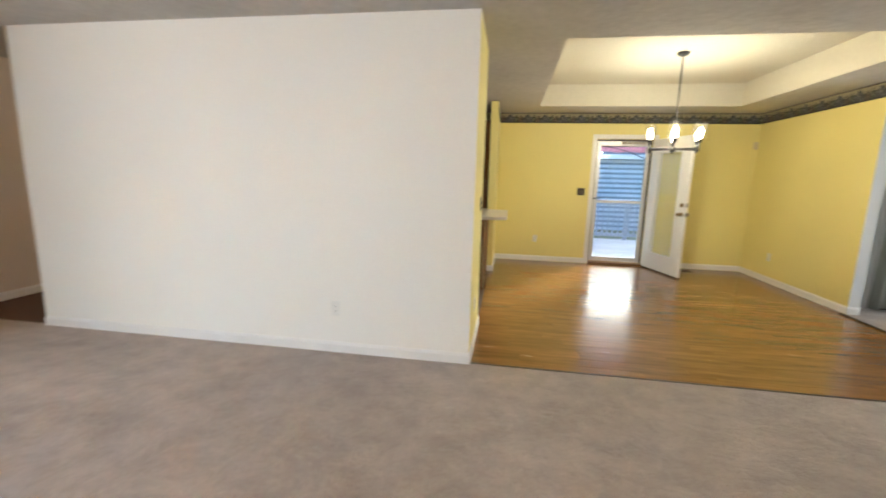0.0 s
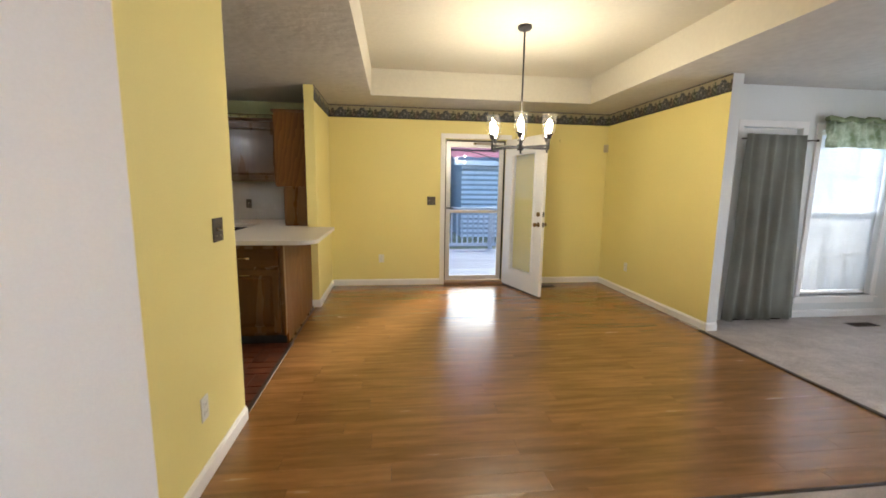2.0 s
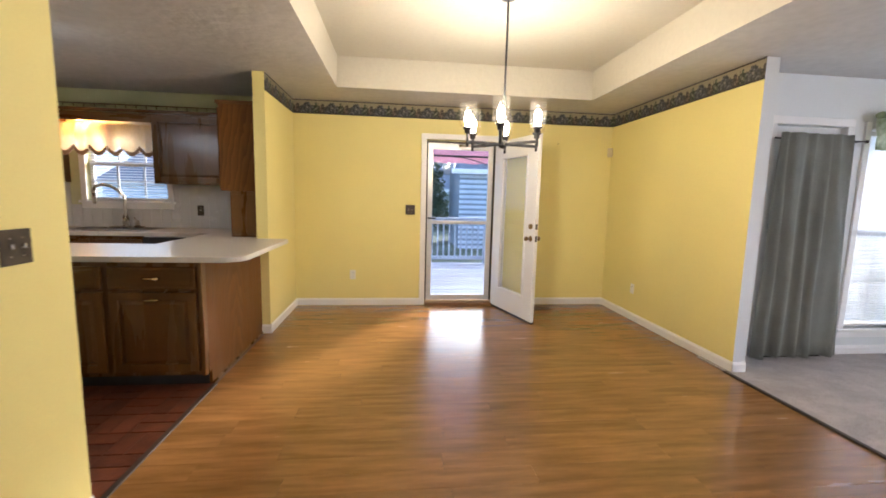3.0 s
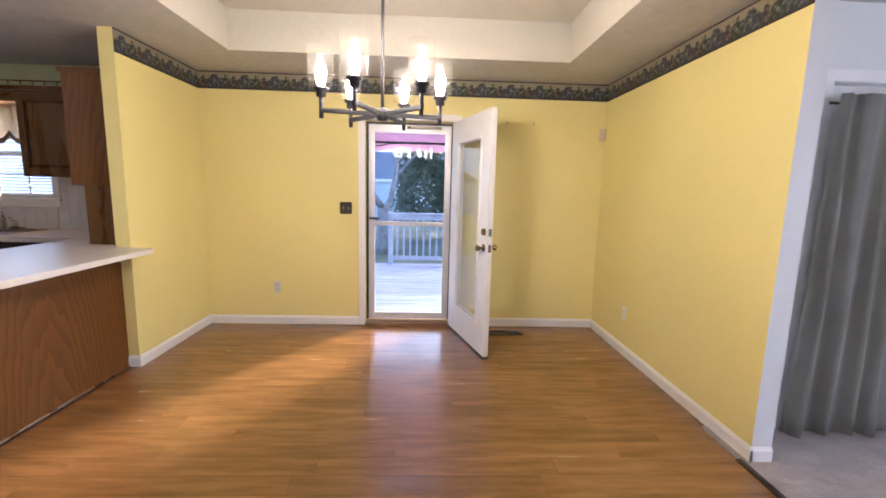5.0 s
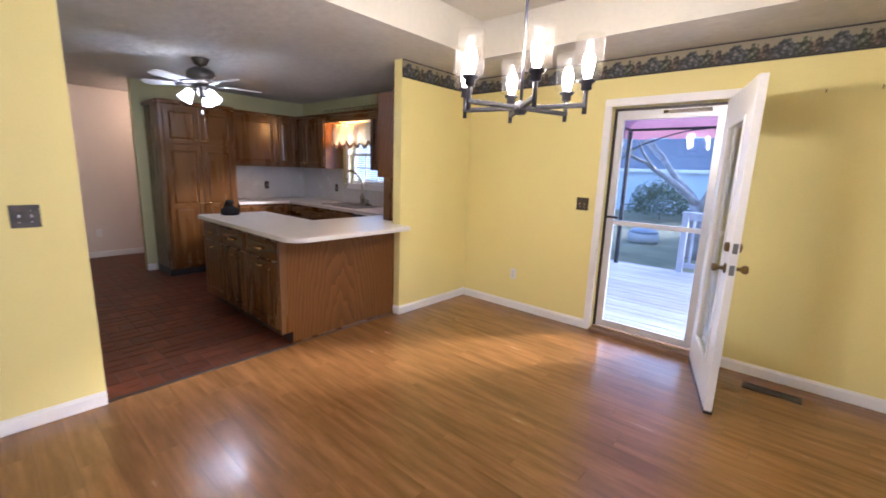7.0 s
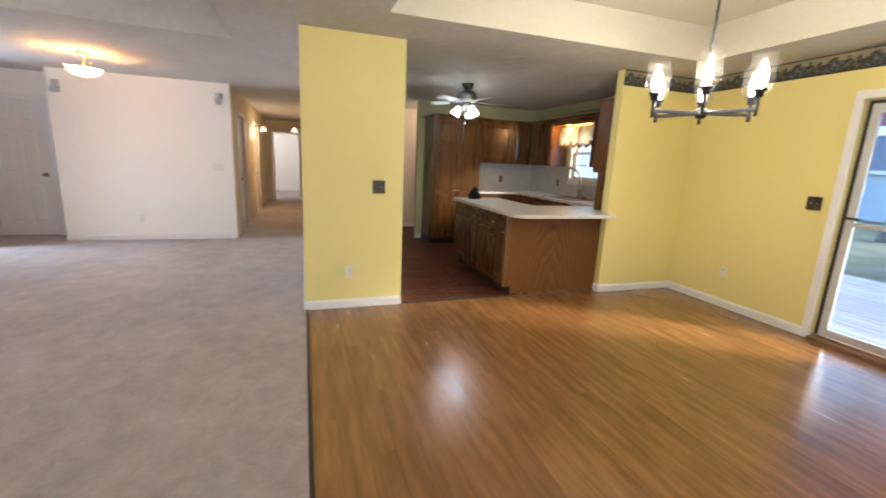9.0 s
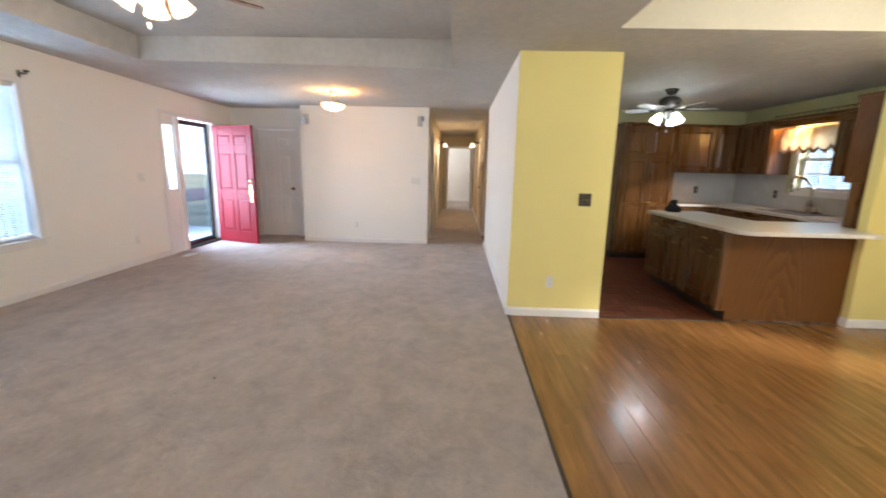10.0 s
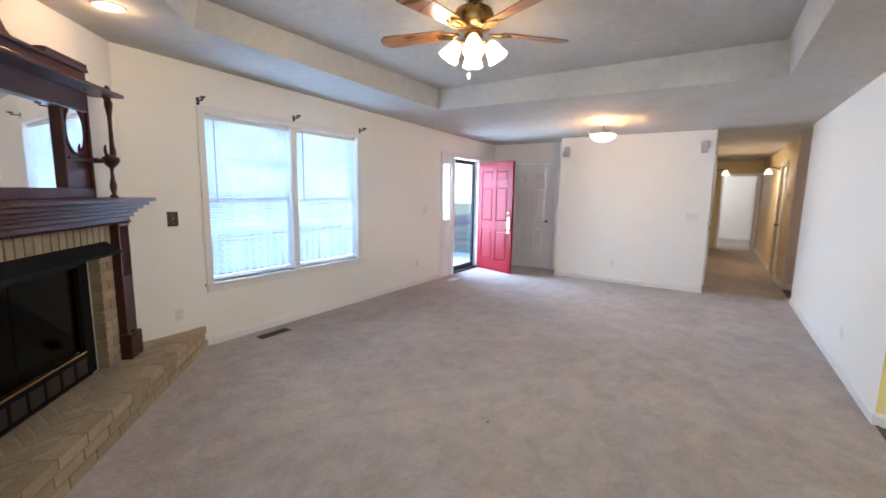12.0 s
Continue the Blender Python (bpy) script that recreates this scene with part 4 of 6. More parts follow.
for x0, w in ((-1.84, 0.50), (-1.34, 0.50), (-0.84, 0.58)):
    base_unit(pose(x0, 4.985, 0), w, 0.655, "stained oak base cabinet with drawer and raised-panel door")
end = thing("peninsula_end_panel", pose(-0.26, 4.985, 0), "flat stained oak panel closing the peninsula", "panel")
part("panel", prism(bmesh.new(), [(0.0, 0.10), (0.08, 0.10), (0.08, 0.0), (1.182, 0.0), (1.182, 0.884), (0.0, 0.884)], 0.0, 0.018, Matrix(((0, 0, 1, 0), (1, 0, 0, 0), (0, 1, 0, 0), (0, 0, 0, 1)))), PANEL, end)
part("corner_post", boxm(-0.002, 0.023, -0.022, 0.035, 0.10, 0.884, 0.004), CAB, end)
part("quarter_round", boxm(0.018, 0.03, 0.082, 1.182, 0, 0.014, 0.004), CABH, end)
for y1, w in ((7.2, 0.60), (6.60, 0.90)):
    base_unit(pose(-0.85, y1, 0, 0, 0, -90), w, 0.56, "stained oak base cabinet on the kitchen side of the bar")
base_unit(pose(-2.50, 6.62, 0), 0.98, 0.58, "stained oak sink base cabinet", 2)
base_unit(pose(-3.10, 6.62, 0), 0.60, 0.58, "stained oak base cabinet beside the sink")
base_unit(pose(-3.10, 5.87, 0, 0, 0, 90), 0.74, 0.58, "stained oak base cabinet under the west counter", 1)
dish = thing("dishwasher", pose(-1.52, 6.62, 0), "white dishwasher under the counter", "dishwasher")
part("body", boxm(0.003, 0.60, 0.0, 0.56, 0.10, 0.88), PLASTIC, dish)
part("door", boxm(0.003, 0.60, -0.025, -0.001, 0.12, 0.74, 0.006), PLASTIC, dish)
part("control_panel", boxm(0.003, 0.60, -0.03, -0.001, 0.75, 0.875, 0.006), BLACK, dish, "black control panel")

# worktop with rounded free corners
def rounded(cx, cy, r, a0, a1, n=6):
    return [(cx + r * math.cos(radians(a0 + (a1 - a0) * k / n)), cy + r * math.sin(radians(a0 + (a1 - a0) * k / n))) for k in range(n + 1)]


top = [*rounded(-1.83, 4.98, 0.05, 180, 270), *rounded(-0.10, 5.06, 0.13, 270, 360), *rounded(-0.01, 6.11, 0.04, 0, 90, 4), (-0.275, 6.15), (-0.275, 7.215), (-3.695, 7.215),
       (-3.695, 5.86), (-3.075, 5.86), (-3.075, 6.595), (-0.875, 6.595), (-0.875, 5.645), (-1.88, 5.645)]
bm = prism(bmesh.new(), top, 0.886, 0.922)
es = [e for e in bm.edges if abs(e.verts[0].co.z - e.verts[1].co.z) < 1e-5]
bmesh.ops.bevel(bm, geom=es, offset=0.006, segments=2, affect="EDGES", profile=0.5)
tagged(part("worktop", bm, COUNTER), "grey-white laminate worktop running round the kitchen", "worktop")

# backsplash tiles as plain sheets with joints
def splash(m, w, h, label):
    g = thing("backsplash", m, label, "backsplash", kind="structure")
    part("joints", boxm(0, w, -0.004, 0, 0, h), mat("grey_tile_joint", (0.53, 0.52, 0.51), 0.8, 0.05, 8), g)
    n, r = max(1, round(w / 0.108)), max(1, round(h / 0.108))
    tw, th = w / n, h / r
    me = None
    for i in range(n):
        for j in range(r):
            t = part("tile", me or boxm(0.0015, tw - 0.0015, -0.0075, -0.003, 0.0015, th - 0.0015), TILE, g)
            me = t.data
            t.location = (i * tw, 0, j * th)


splash(pose(-3.695, 7.219, 0.923), 1.10, 0.49, "white square tile backsplash")
splash(pose(-2.59, 7.219, 0.923), 1.04, 0.25, "white square tile backsplash under the window")
splash(pose(-1.545, 7.219, 0.923), 0.93, 0.49, "white square tile backsplash")
splash(pose(-3.699, 5.86, 0.923, 0, 0, 90), 1.34, 0.49, "white square tile backsplash")

# upper cabinets
upper_unit(pose(-3.37, 5.86, 1.42, 0, 0, 90), 0.72, 0.73, 0.33, "dark stained oak wall cabinet with one raised-panel door")
upper_unit(pose(-3.37, 6.58, 1.42, 0, 0, 90), 0.33, 0.73, 0.33, "narrow stained oak wall cabinet near the corner")
upper_unit(pose(-3.69, 6.91, 1.42), 1.11, 0.73, 0.31, "stained oak wall cabinet beside the kitchen window", 2)
upper_unit(pose(-1.545, 6.91, 1.42), 0.925, 0.73, 0.31, "stained oak wall cabinet with a glossy raised panel")
upper_unit(pose(-0.61, 7.21, 1.36, 0, 0, -90), 0.95, 0.80, 0.335, "tall stained oak wall cabinet against the wing wall", 2, True)
gar = thing("appliance_garage", pose(-0.60, 7.20, 0.923, 0, 0, -90), "dark stained oak appliance garage on the worktop", "cabinet")
part("body", boxm(0.0, 0.93, 0.07, 0.32, 0, 0.436), CAB, gar)
part("door", boxm(0.03, 0.90, 0.054, 0.069, 0.02, 0.42, 0.004), CABH, gar)
for y0, y1 in ((0.085, 0.185), (0.205, 0.305)):
    part("end_panel", boxm(0.93, 0.937, y0, y1, 0.03, 0.41, 0.003), CAB, gar)
vb = thing("window_bridge", pose(-2.578, 6.915, 2.06), "stained oak board bridging the cabinets over the window", "board")
part("board", boxm(0.002, 1.030, 0, 0.02, 0, 0.09, 0.004), CABH, vb)
part("rail", boxm(0.002, 1.030, -0.03, 0.0, 0.09, 0.125, 0.008), CABH, vb)
gr = thing("gallery_rail", pose(-2.575, 6.90, 2.19), "thin dark gallery rail along the cabinet tops", "rail")
part("rail", tube(bmesh.new(), [(0, 0, 0.035), (2.2, 0, 0.035)], 0.006, 6), CABH, gr)
for k in range(23):
    part("spindle", tube(bmesh.new(), [(k * 0.1, 0, 0.0), (k * 0.1, 0, 0.035)], 0.004, 5), CABH, gr)

pan = thing("pantry_cabinet", pose(-3.10, 5.0, 0, 0, 0, 90), "tall glossy stained oak pantry with paired doors", "cabinet")
part("body", boxm(0, 0.85, 0, 0.595, 0.10, 2.12), CAB, pan)
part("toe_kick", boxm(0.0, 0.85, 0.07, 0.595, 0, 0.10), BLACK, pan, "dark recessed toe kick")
part("crown", boxm(-0.03, 0.85, -0.04, 0.595, 2.12, 2.17, 0.012), CABH, pan)
for k in range(2):
    a, b = 0.03 + k * 0.40, 0.42 + k * 0.40
    px = b - 0.03 if k == 0 else a + 0.03
    cab_door(pan, a, b, 1.66, 2.10, (px, 1.71, False))
    cab_door(pan, a, b, 0.13, 1.64, (px, 0.93, False), splits=(0.90,))

# sink and faucet
sink = thing("sink", pose(-2.40, 6.70, 0.922), "stainless steel double-bowl kitchen sink", "sink")
bm = bmesh.new()
for x0, x1, y0, y1 in ((0, 0.80, 0, 0.03), (0, 0.80, 0.40, 0.46), (0, 0.03, 0.03, 0.40), (0.77, 0.80, 0.03, 0.40), (0.385, 0.415, 0.03, 0.40)):
    box(bm, x0, x1, y0, y1, 0, 0.009, None, 0.003)
part("rim", bm, STEEL, sink)
# no hollow: flat sheets carry the bowls' shade in their dark colour
for x0 in (0.03, 0.415):
    part("bowl", boxm(x0, x0 + 0.355, 0.03, 0.40, 0.001, 0.003), PEWTER, sink, "flat dark steel sheet painted as a shaded bowl")
fau = thing("faucet", pose(-1.97, 7.10, 0.931) @ Matrix.Scale(1.3, 4), "brushed nickel gooseneck kitchen faucet with side lever", "faucet")
part("spout", tube(bmesh.new(), [(0, 0, 0.02)] + [(0, 0, 0.10 + 0.04 * k) for k in range(5)] + [(-0.02 - 0.09 + 0.10 * math.cos(radians(a)), -0.06 * math.sin(radians(a)) - 0.04 * (a / 180), 0.27 + 0.09 * math.sin(radians(a))) for a in range(0, 181, 20)] + [(-0.21, -0.04, 0.20)], 0.013), NICKEL, fau)
part("base_plate", boxm(-0.12, 0.14, -0.03, 0.03, 0, 0.014, 0.005), NICKEL, fau)
part("body", lathe(bmesh.new(), [(0.026, 0.014), (0.024, 0.08), (0.016, 0.11), (0.001, 0.112)], 14), NICKEL, fau)
part("lever", tube(lathe(bmesh.new(), [(0.018, 0.014), (0.016, 0.06), (0.001, 0.065)], 12, Matrix.Translation((0.09, 0, 0))), [(0.09, 0, 0.05), (0.10, -0.05, 0.085)], 0.006), NICKEL, fau)

odd = thing("counter_ornament", pose(-1.72, 5.20, 0.922), "small black lumpy ornament standing on the worktop", "ornament")
part("body", lathe(bmesh.new(), [(0.085, 0), (0.092, 0.02), (0.088, 0.055), (0.06, 0.078), (0.035, 0.09), (0.03, 0.105), (0.044, 0.125), (0.034, 0.15), (0.001, 0.158)], 18), MATTEBLACK, odd)
part("arm", tube(bmesh.new(), [(-0.05, 0, 0.06), (-0.10, -0.01, 0.09), (-0.07, 0, 0.12)], 0.016, 8), MATTEBLACK, odd)


def hang_cloth(name, m, w, h, folds, depth, material, label, scallop=0.0, category="curtain", flare=0.0):
    """Gathered cloth hanging from z = 0 down to -h; local x along it, y into the room."""
    g = thing(name, m, label, category)
    bm = bmesh.new()
    nx, nz = folds * 8, 14
    rows = []
    for j in range(nz + 1):
        f = j / nz
        row = []
        for i in range(nx + 1):
            u = i / nx
            ph = (u + 0.13 * noise.noise((u * 4.3, f * 0.8, 5.0 + folds))) * folds * 2 * math.pi
            amp = depth * (0.55 + 0.45 * f) * (0.75 + 0.35 * noise.noise((u * folds * 0.7, f * 1.5, 3.1)))
            y = amp * (math.sin(ph + 1.5 * noise.noise((u * 4, f * 1.3, 1.7))) * 0.5 + 0.5) ** 1.6
            low = h + (scallop * abs(math.sin(ph * 0.5)) if scallop else 0.01 * noise.noise((u * 6, 0, 0)))
            x = w * (u + flare * f * (u - 0.3)) + 0.008 * noise.noise((u * 9, f * 3, 8.0))
            row.append(bm.verts.new((x, y, -low * f)))
        rows.append(row)
    for a, b in zip(rows, rows[1:]):
        for i in range(nx):
            bm.faces.new((a[i], a[i + 1], b[i + 1], b[i])).smooth = True
    bmesh.ops.solidify(bm, geom=bm.faces[:], thickness=0.003)
    part("cloth", bm, material, g)
    return g


v = hang_cloth("kitchen_valance", pose(-2.565, 7.06, 2.05, 0, 0, 0), 0.99, 0.24, 6, -0.06, VALK, "cream floral valance with scalloped fringe in the kitchen window", 0.07, "valance")
bm = bmesh.new()
for k in range(56):
    u = (k + 0.5) / 56
    low = 0.24 + 0.07 * abs(math.sin(u * 6 * math.pi))
    box(bm, 0.99 * u - 0.006, 0.99 * u + 0.006, -0.035, -0.020, -low - 0.035, -low + 0.012)
part("fringe", bm, FRINGE, v, "brown and white fringe")

sl = thing("sink_light", pose(-2.06, 6.985, 2.10), "small warm light behind the board over the sink", "lamp")
# hidden board, added at full depth to block the lamp's spill on the ceiling
part("housing", boxm(-0.5, 0.48, -0.045, 0.21, 0.0, 0.03, 0.006), CABH, sl)
part("lens", boxm(-0.35, -0.09, -0.035, 0.035, -0.012, 0.0, 0.004), FROST, sl, "glowing lens")
point_lamp("sink_lamp", (-2.28, 6.985, 2.05), 5.5, (1.0, 0.50, 0.13), 0.03)

# ---- lamps and fans ----
def fan_blade(L0, L1, w0, w1):
    pts = [(L0, -w0 / 2), (L1 - 0.05, -w1 / 2), (L1 - 0.01, -w1 / 2 + 0.03), (L1, 0), (L1 - 0.01, w1 / 2 - 0.03), (L1 - 0.05, w1 / 2), (L0, w0 / 2)]
    return pts


def bell(bm, m, r0=0.030, r1=0.068, h=0.115):
    """An open bell shade of glass, 3 mm thick."""
    out = [(r0, 0), (r0 * 1.25, -0.02), (r0 * 1.6, -h * 0.45), (r1 * 0.88, -h * 0.8), (r1, -h)]
    prof = out + [(r - 0.003, z) for r, z in out[::-1]]
    seg = 18
    rings = [[bm.verts.new(m @ Vector((r * (1 + (0.05 * math.cos(6 * 2 * math.pi * k / seg) if abs(z) > h * 0.9 else 0)) * math.cos(2 * math.pi * k / seg), r * math.sin(2 * math.pi * k / seg), z))) for k in range(seg)] for r, z in prof]
    for a, b in zip(rings, rings[1:]):
        for k in range(seg):
            bm.faces.new((a[k], a[(k + 1) % seg], b[(k + 1) % seg], b[k])).smooth = True
    return bm


def ceiling_fan(name, xyz, top, turn, blade_mat, metal, glow_mat, label, lamps, nblades=5, span=0.62, lamp_turn=0.0, watts=9.0, color=SOFT):
    """xyz: the middle of the motor; top: the ceiling's height above it."""
    g = thing(name, pose(*xyz), label, "ceiling fan")
    if top > 0.16:
        part("downrod", tube(bmesh.new(), [(0, 0, 0.06), (0, 0, top - 0.02)], 0.014), metal, g)
    part("canopy", lathe(bmesh.new(), [(0.02, top - 0.07), (0.055, top - 0.055), (0.075, top - 0.015), (0.078, top)], 20), metal, g)
    part("motor_housing", lathe(bmesh.new(), [(0.05, -0.07), (0.10, -0.055), (0.125, -0.02), (0.13, 0.02), (0.115, 0.055), (0.07, 0.08), (0.03, 0.09)], 28), metal, g, "ornate metal motor housing")
    part("switch_housing", lathe(bmesh.new(), [(0.001, -0.20), (0.03, -0.19), (0.05, -0.165), (0.048, -0.12), (0.062, -0.10), (0.055, -0.07)], 20), metal, g)
    for k in range(nblades):
        m = pose(0, 0, -0.065, 0, 0, turn + k * 360 / nblades) @ pose(0, 0, 0, 11, 0, 0)
        bm = prism(bmesh.new(), fan_blade(0.19, span, 0.10, 0.135), -0.004, 0.004, m)
        bld = part("blade", bm, blade_mat, g)
        bm = bmesh.new()
        for s in (-1, 1):
            tube(bm, [m @ Vector(p) for p in ((0.11, 0, -0.012), (0.15, s * 0.03, -0.014), (0.20, s * 0.034, -0.009), (0.25, s * 0.012, -0.008))], 0.008, 6)
        box(bm, 0.10, 0.22, -0.014, 0.014, -0.014, -0.005, m)
        part("blade_iron", bm, metal, bld, "cast metal blade bracket")
    for k in range(lamps):
        a = radians(lamp_turn + k * 360 / lamps)
        c, s = math.cos(a), math.sin(a)
        part("lamp_arm", tube(bmesh.new(), [(0.045 * c, 0.045 * s, -0.135), (0.075 * c, 0.075 * s, -0.125), (0.10 * c, 0.10 * s, -0.14)], 0.010, 8), metal, g)
        m = pose(0.10 * c, 0.10 * s, -0.135) @ Matrix.Rotation(radians(32), 4, Vector((-s, c, 0))).inverted()
        part("shade", bell(bmesh.new(), m), glow_mat, g, "lit frosted bell shade")
        part("bulb", lathe(bmesh.new(), [(0.012, -0.02), (0.016, -0.04), (0.026, -0.065), (0.024, -0.085), (0.001, -0.098)], 12, m), BULB, g, "lit bulb")
        tip = Matrix.Translation(xyz) @ m @ Vector((0, 0, -0.116))
        point_lamp("fan_light", tip, watts, color, 0.04)
    part("pull_chain", tube(bmesh.new(), [(0.02, -0.02, -0.19), (0.02, -0.02, -0.32)], 0.0025, 5), metal, g)
    part("chain_knob", lathe(bmesh.new(), [(0.001, -0.36), (0.010, -0.35), (0.010, -0.33), (0.003, -0.318)], 10, Matrix.Translation((0.02, -0.02, 0))), PLASTIC, g)
    return g


ceiling_fan("ceiling_fan", (1.07, 0.56, 2.55), 0.168, 65.5, BLADE, BRASS, MILK, "antique brass ceiling fan with walnut blades and lit shades", 4, 5, 0.66, 30, 5.0, SOFT)
ceiling_fan("ceiling_fan", (-1.85, 5.06, 2.27), 0.17, 10, BLADEW, PEWTER, MILKC, "pewter ceiling fan with white blades and lit shades", 3, 5, 0.56, 20, 1.6, COOL)

ch = thing("chandelier", pose(1.79, 5.07, 1.735), "black six-arm chandelier with clear glass cylinder shades", "chandelier")
part("hub", lathe(bmesh.new(), [(0.001, -0.03), (0.022, -0.028), (0.03, -0.015), (0.03, 0.02), (0.012, 0.03)], 18), BLACK, ch)
part("stem", tube(bmesh.new(), [(0, 0, 0.02), (0, 0, 0.985)], 0.0075, 10), BLACK, ch)
part("canopy", lathe(bmesh.new(), [(0.014, 0.96), (0.05, 0.972), (0.06, 0.985), (0.06, 1.004)], 22), BLACK, ch)
for k in range(6):
    m = pose(0, 0, 0, 0, 0, 12 + 60 * k)
    arm = part("arm", box(bmesh.new(), 0.02, 0.28, -0.009, 0.009, -0.010, 0.010, m, 0.003), BLACK, ch)
    part("candle_post", tube(bmesh.new(), [m @ Vector((0.272, 0, -0.035)), m @ Vector((0.272, 0, 0.075))], 0.0095, 10), BLACK, arm)
    part("cup", lathe(bmesh.new(), [(0.010, 0.055), (0.021, 0.06), (0.021, 0.082), (0.032, 0.087), (0.034, 0.097), (0.012, 0.099)], 16, m @ Matrix.Translation((0.272, 0, 0))), BLACK, arm)
    prof = [(0.020, 0.100), (0.050, 0.102), (0.056, 0.110), (0.057, 0.262), (0.0545, 0.262), (0.0535, 0.112), (0.048, 0.105), (0.020, 0.103)]
    sh = part("shade", lathe(bmesh.new(), prof, 22, m @ Matrix.Translation((0.272, 0, 0))), CLEAR, ch, "clear glass cylinder shade")
    part("bulb", lathe(bmesh.new(), [(0.013, 0.100), (0.015, 0.112), (0.022, 0.135), (0.0245, 0.16), (0.022, 0.185), (0.012, 0.205), (0.001, 0.21)], 14, m @ Matrix.Translation((0.272, 0, 0))), BULB, sh, "lit bulb")
    point_lamp("chandelier_light", Vector((1.79, 5.07, 1.735)) + m @ Vector((0.272, 0, 0.232)), 4.6, (1.0, 0.90, 0.71), 0.022)

fo = thing("foyer_light", pose(-2.42, 0.60, H), "semi-flush foyer light with a frosted glass bowl", "ceiling light")
part("canopy", lathe(bmesh.new(), [(0.02, -0.05), (0.05, -0.03), (0.065, 0.0)], 20), NICKEL, fo)
part("stem", tube(bmesh.new(), [(0, 0, -0.04), (0, 0, -0.20)], 0.009), BRIGHTBRASS, fo)
for k in range(3):
    a = radians(40 + 120 * k)
    part("arm", tube(bmesh.new(), [(0.015 * math.cos(a), 0.015 * math.sin(a), -0.19), (0.09 * math.cos(a), 0.09 * math.sin(a), -0.20), (0.17 * math.cos(a), 0.17 * math.sin(a), -0.165), (0.185 * math.cos(a), 0.185 * math.sin(a), -0.135)], 0.009, 8), NICKEL, fo)
part("bowl", lathe(bmesh.new(), [(0.165, -0.175), (0.15, -0.215), (0.11, -0.245), (0.05, -0.262), (0.001, -0.266), (0.001, -0.262), (0.048, -0.258), (0.106, -0.241), (0.146, -0.211), (0.160, -0.175)], 28), MILK, fo, "lit frosted bowl")
part("finial", lathe(bmesh.new(), [(0.001, -0.30), (0.012, -0.285), (0.008, -0.272), (0.018, -0.263)], 12), NICKEL, fo)
point_lamp("foyer_lamp", (-2.42, 0.60, 2.24), 27.0, (1.0, 0.64, 0.31), 0.05)

can = thing("recessed_light", pose(2.398, -1.158, 2.5285), "lit recessed can light in the ceiling", "ceiling light")
part("trim_ring", lathe(bmesh.new(), [(0.055, -0.001), (0.06, -0.006), (0.085, -0.006), (0.088, -0.001)], 26), PLASTIC, can)
part("lens", lathe(bmesh.new(), [(0.001, -0.003), (0.056, -0.003)], 24), FROST, can, "glowing lens")
point_lamp("recessed_lamp", (2.398, -1.158, 2.494), 2.0, (1.0, 0.60, 0.27), 0.04)

for x, y, s in ((-7.05, 2.95, -1), (-7.4, 1.87, 1)):
    wl = thing("wall_lamp", pose(x, y, 2.02, 0, 0, 0 if s > 0 else 180), "dark wall lamp with a lit glass shade", "wall lamp", "hall lamps")
    part("backplate", lathe(bmesh.new(), [(0.055, 0), (0.05, 0.012), (0.02, 0.02)], 18, pose(0, 0, 0, -90, 0, 0)), BRONZE, wl)
    part("arm", tube(bmesh.new(), [(0, 0.015, 0), (0, 0.09, 0.03), (0, 0.17, 0.03), (0, 0.19, 0.005)], 0.009, 8), BRONZE, wl)
    part("shade", bell(bmesh.new(), pose(0, 0.19, 0.01), 0.03, 0.075, 0.10), FROST, wl, "lit frosted shade")
    point_lamp("hall_lamp", (x, y + s * 0.19, 1.87), 7.0, WARM, 0.04)


# ---- fireplace ----
D = pose(2.084, -2.004, 0, 0, 0, 45)    # x along the angled wall, y out of it
HB = 0.205                              # hearth height
fp = thing("hearth", D, "raised tan brick hearth with a herringbone top", "hearth")
part("core", prism(bmesh.new(), [(0.082, 0.003), (-0.312, 0.395), (2.742, 0.395), (2.35, 0.003)], 0.0, HB - 0.062), MORTAR, fp)
part("mortar_bed", prism(bmesh.new(), [(0.082, 0.003), (-0.315, 0.399), (2.745, 0.399), (2.35, 0.003)], HB - 0.062, HB - 0.004), MORTAR, fp)
brick_meshes = {}


def brick(parent, m, lx, ly, lz, material=TANBRICK):
    key = (round(lx, 3), round(ly, 3), round(lz, 3))
    ob = part("brick", brick_meshes.get(key) or boxm(-lx / 2, lx / 2, -ly / 2, ly / 2, -lz / 2, lz / 2, 0.003), material, parent)
    brick_meshes[key] = ob.data
    ob.matrix_local = m


for row, z in enumerate((0.036, 0.106)):
    n = 14
    for k in range(n):
        x = -0.33 + (3.09 / n) * (k + 0.5) + (0.05 if row else -0.05)
        brick(fp, pose(x, 0.386, z), 0.212, 0.04, 0.060)
for k in range(14):
    brick(fp, pose(-0.32 + 0.2207 * (k + 0.5), 0.358, HB - 0.031), 0.2115, 0.096, 0.062)
step = 0.066 * 1.4142
for i in range(-6, 46):
    for j, ang in enumerate((45, -45)):
        cy = 0.155 + (0.071 if j else -0.071)
        x = -0.2 + i * step + (0.047 if j else 0)
        if 0.20 - cy < x < 2.23 + cy:
            brick(fp, pose(x, cy, HB - 0.0235 + 0.0004 * j, 0, 0, ang), 0.192, 0.054, 0.045)

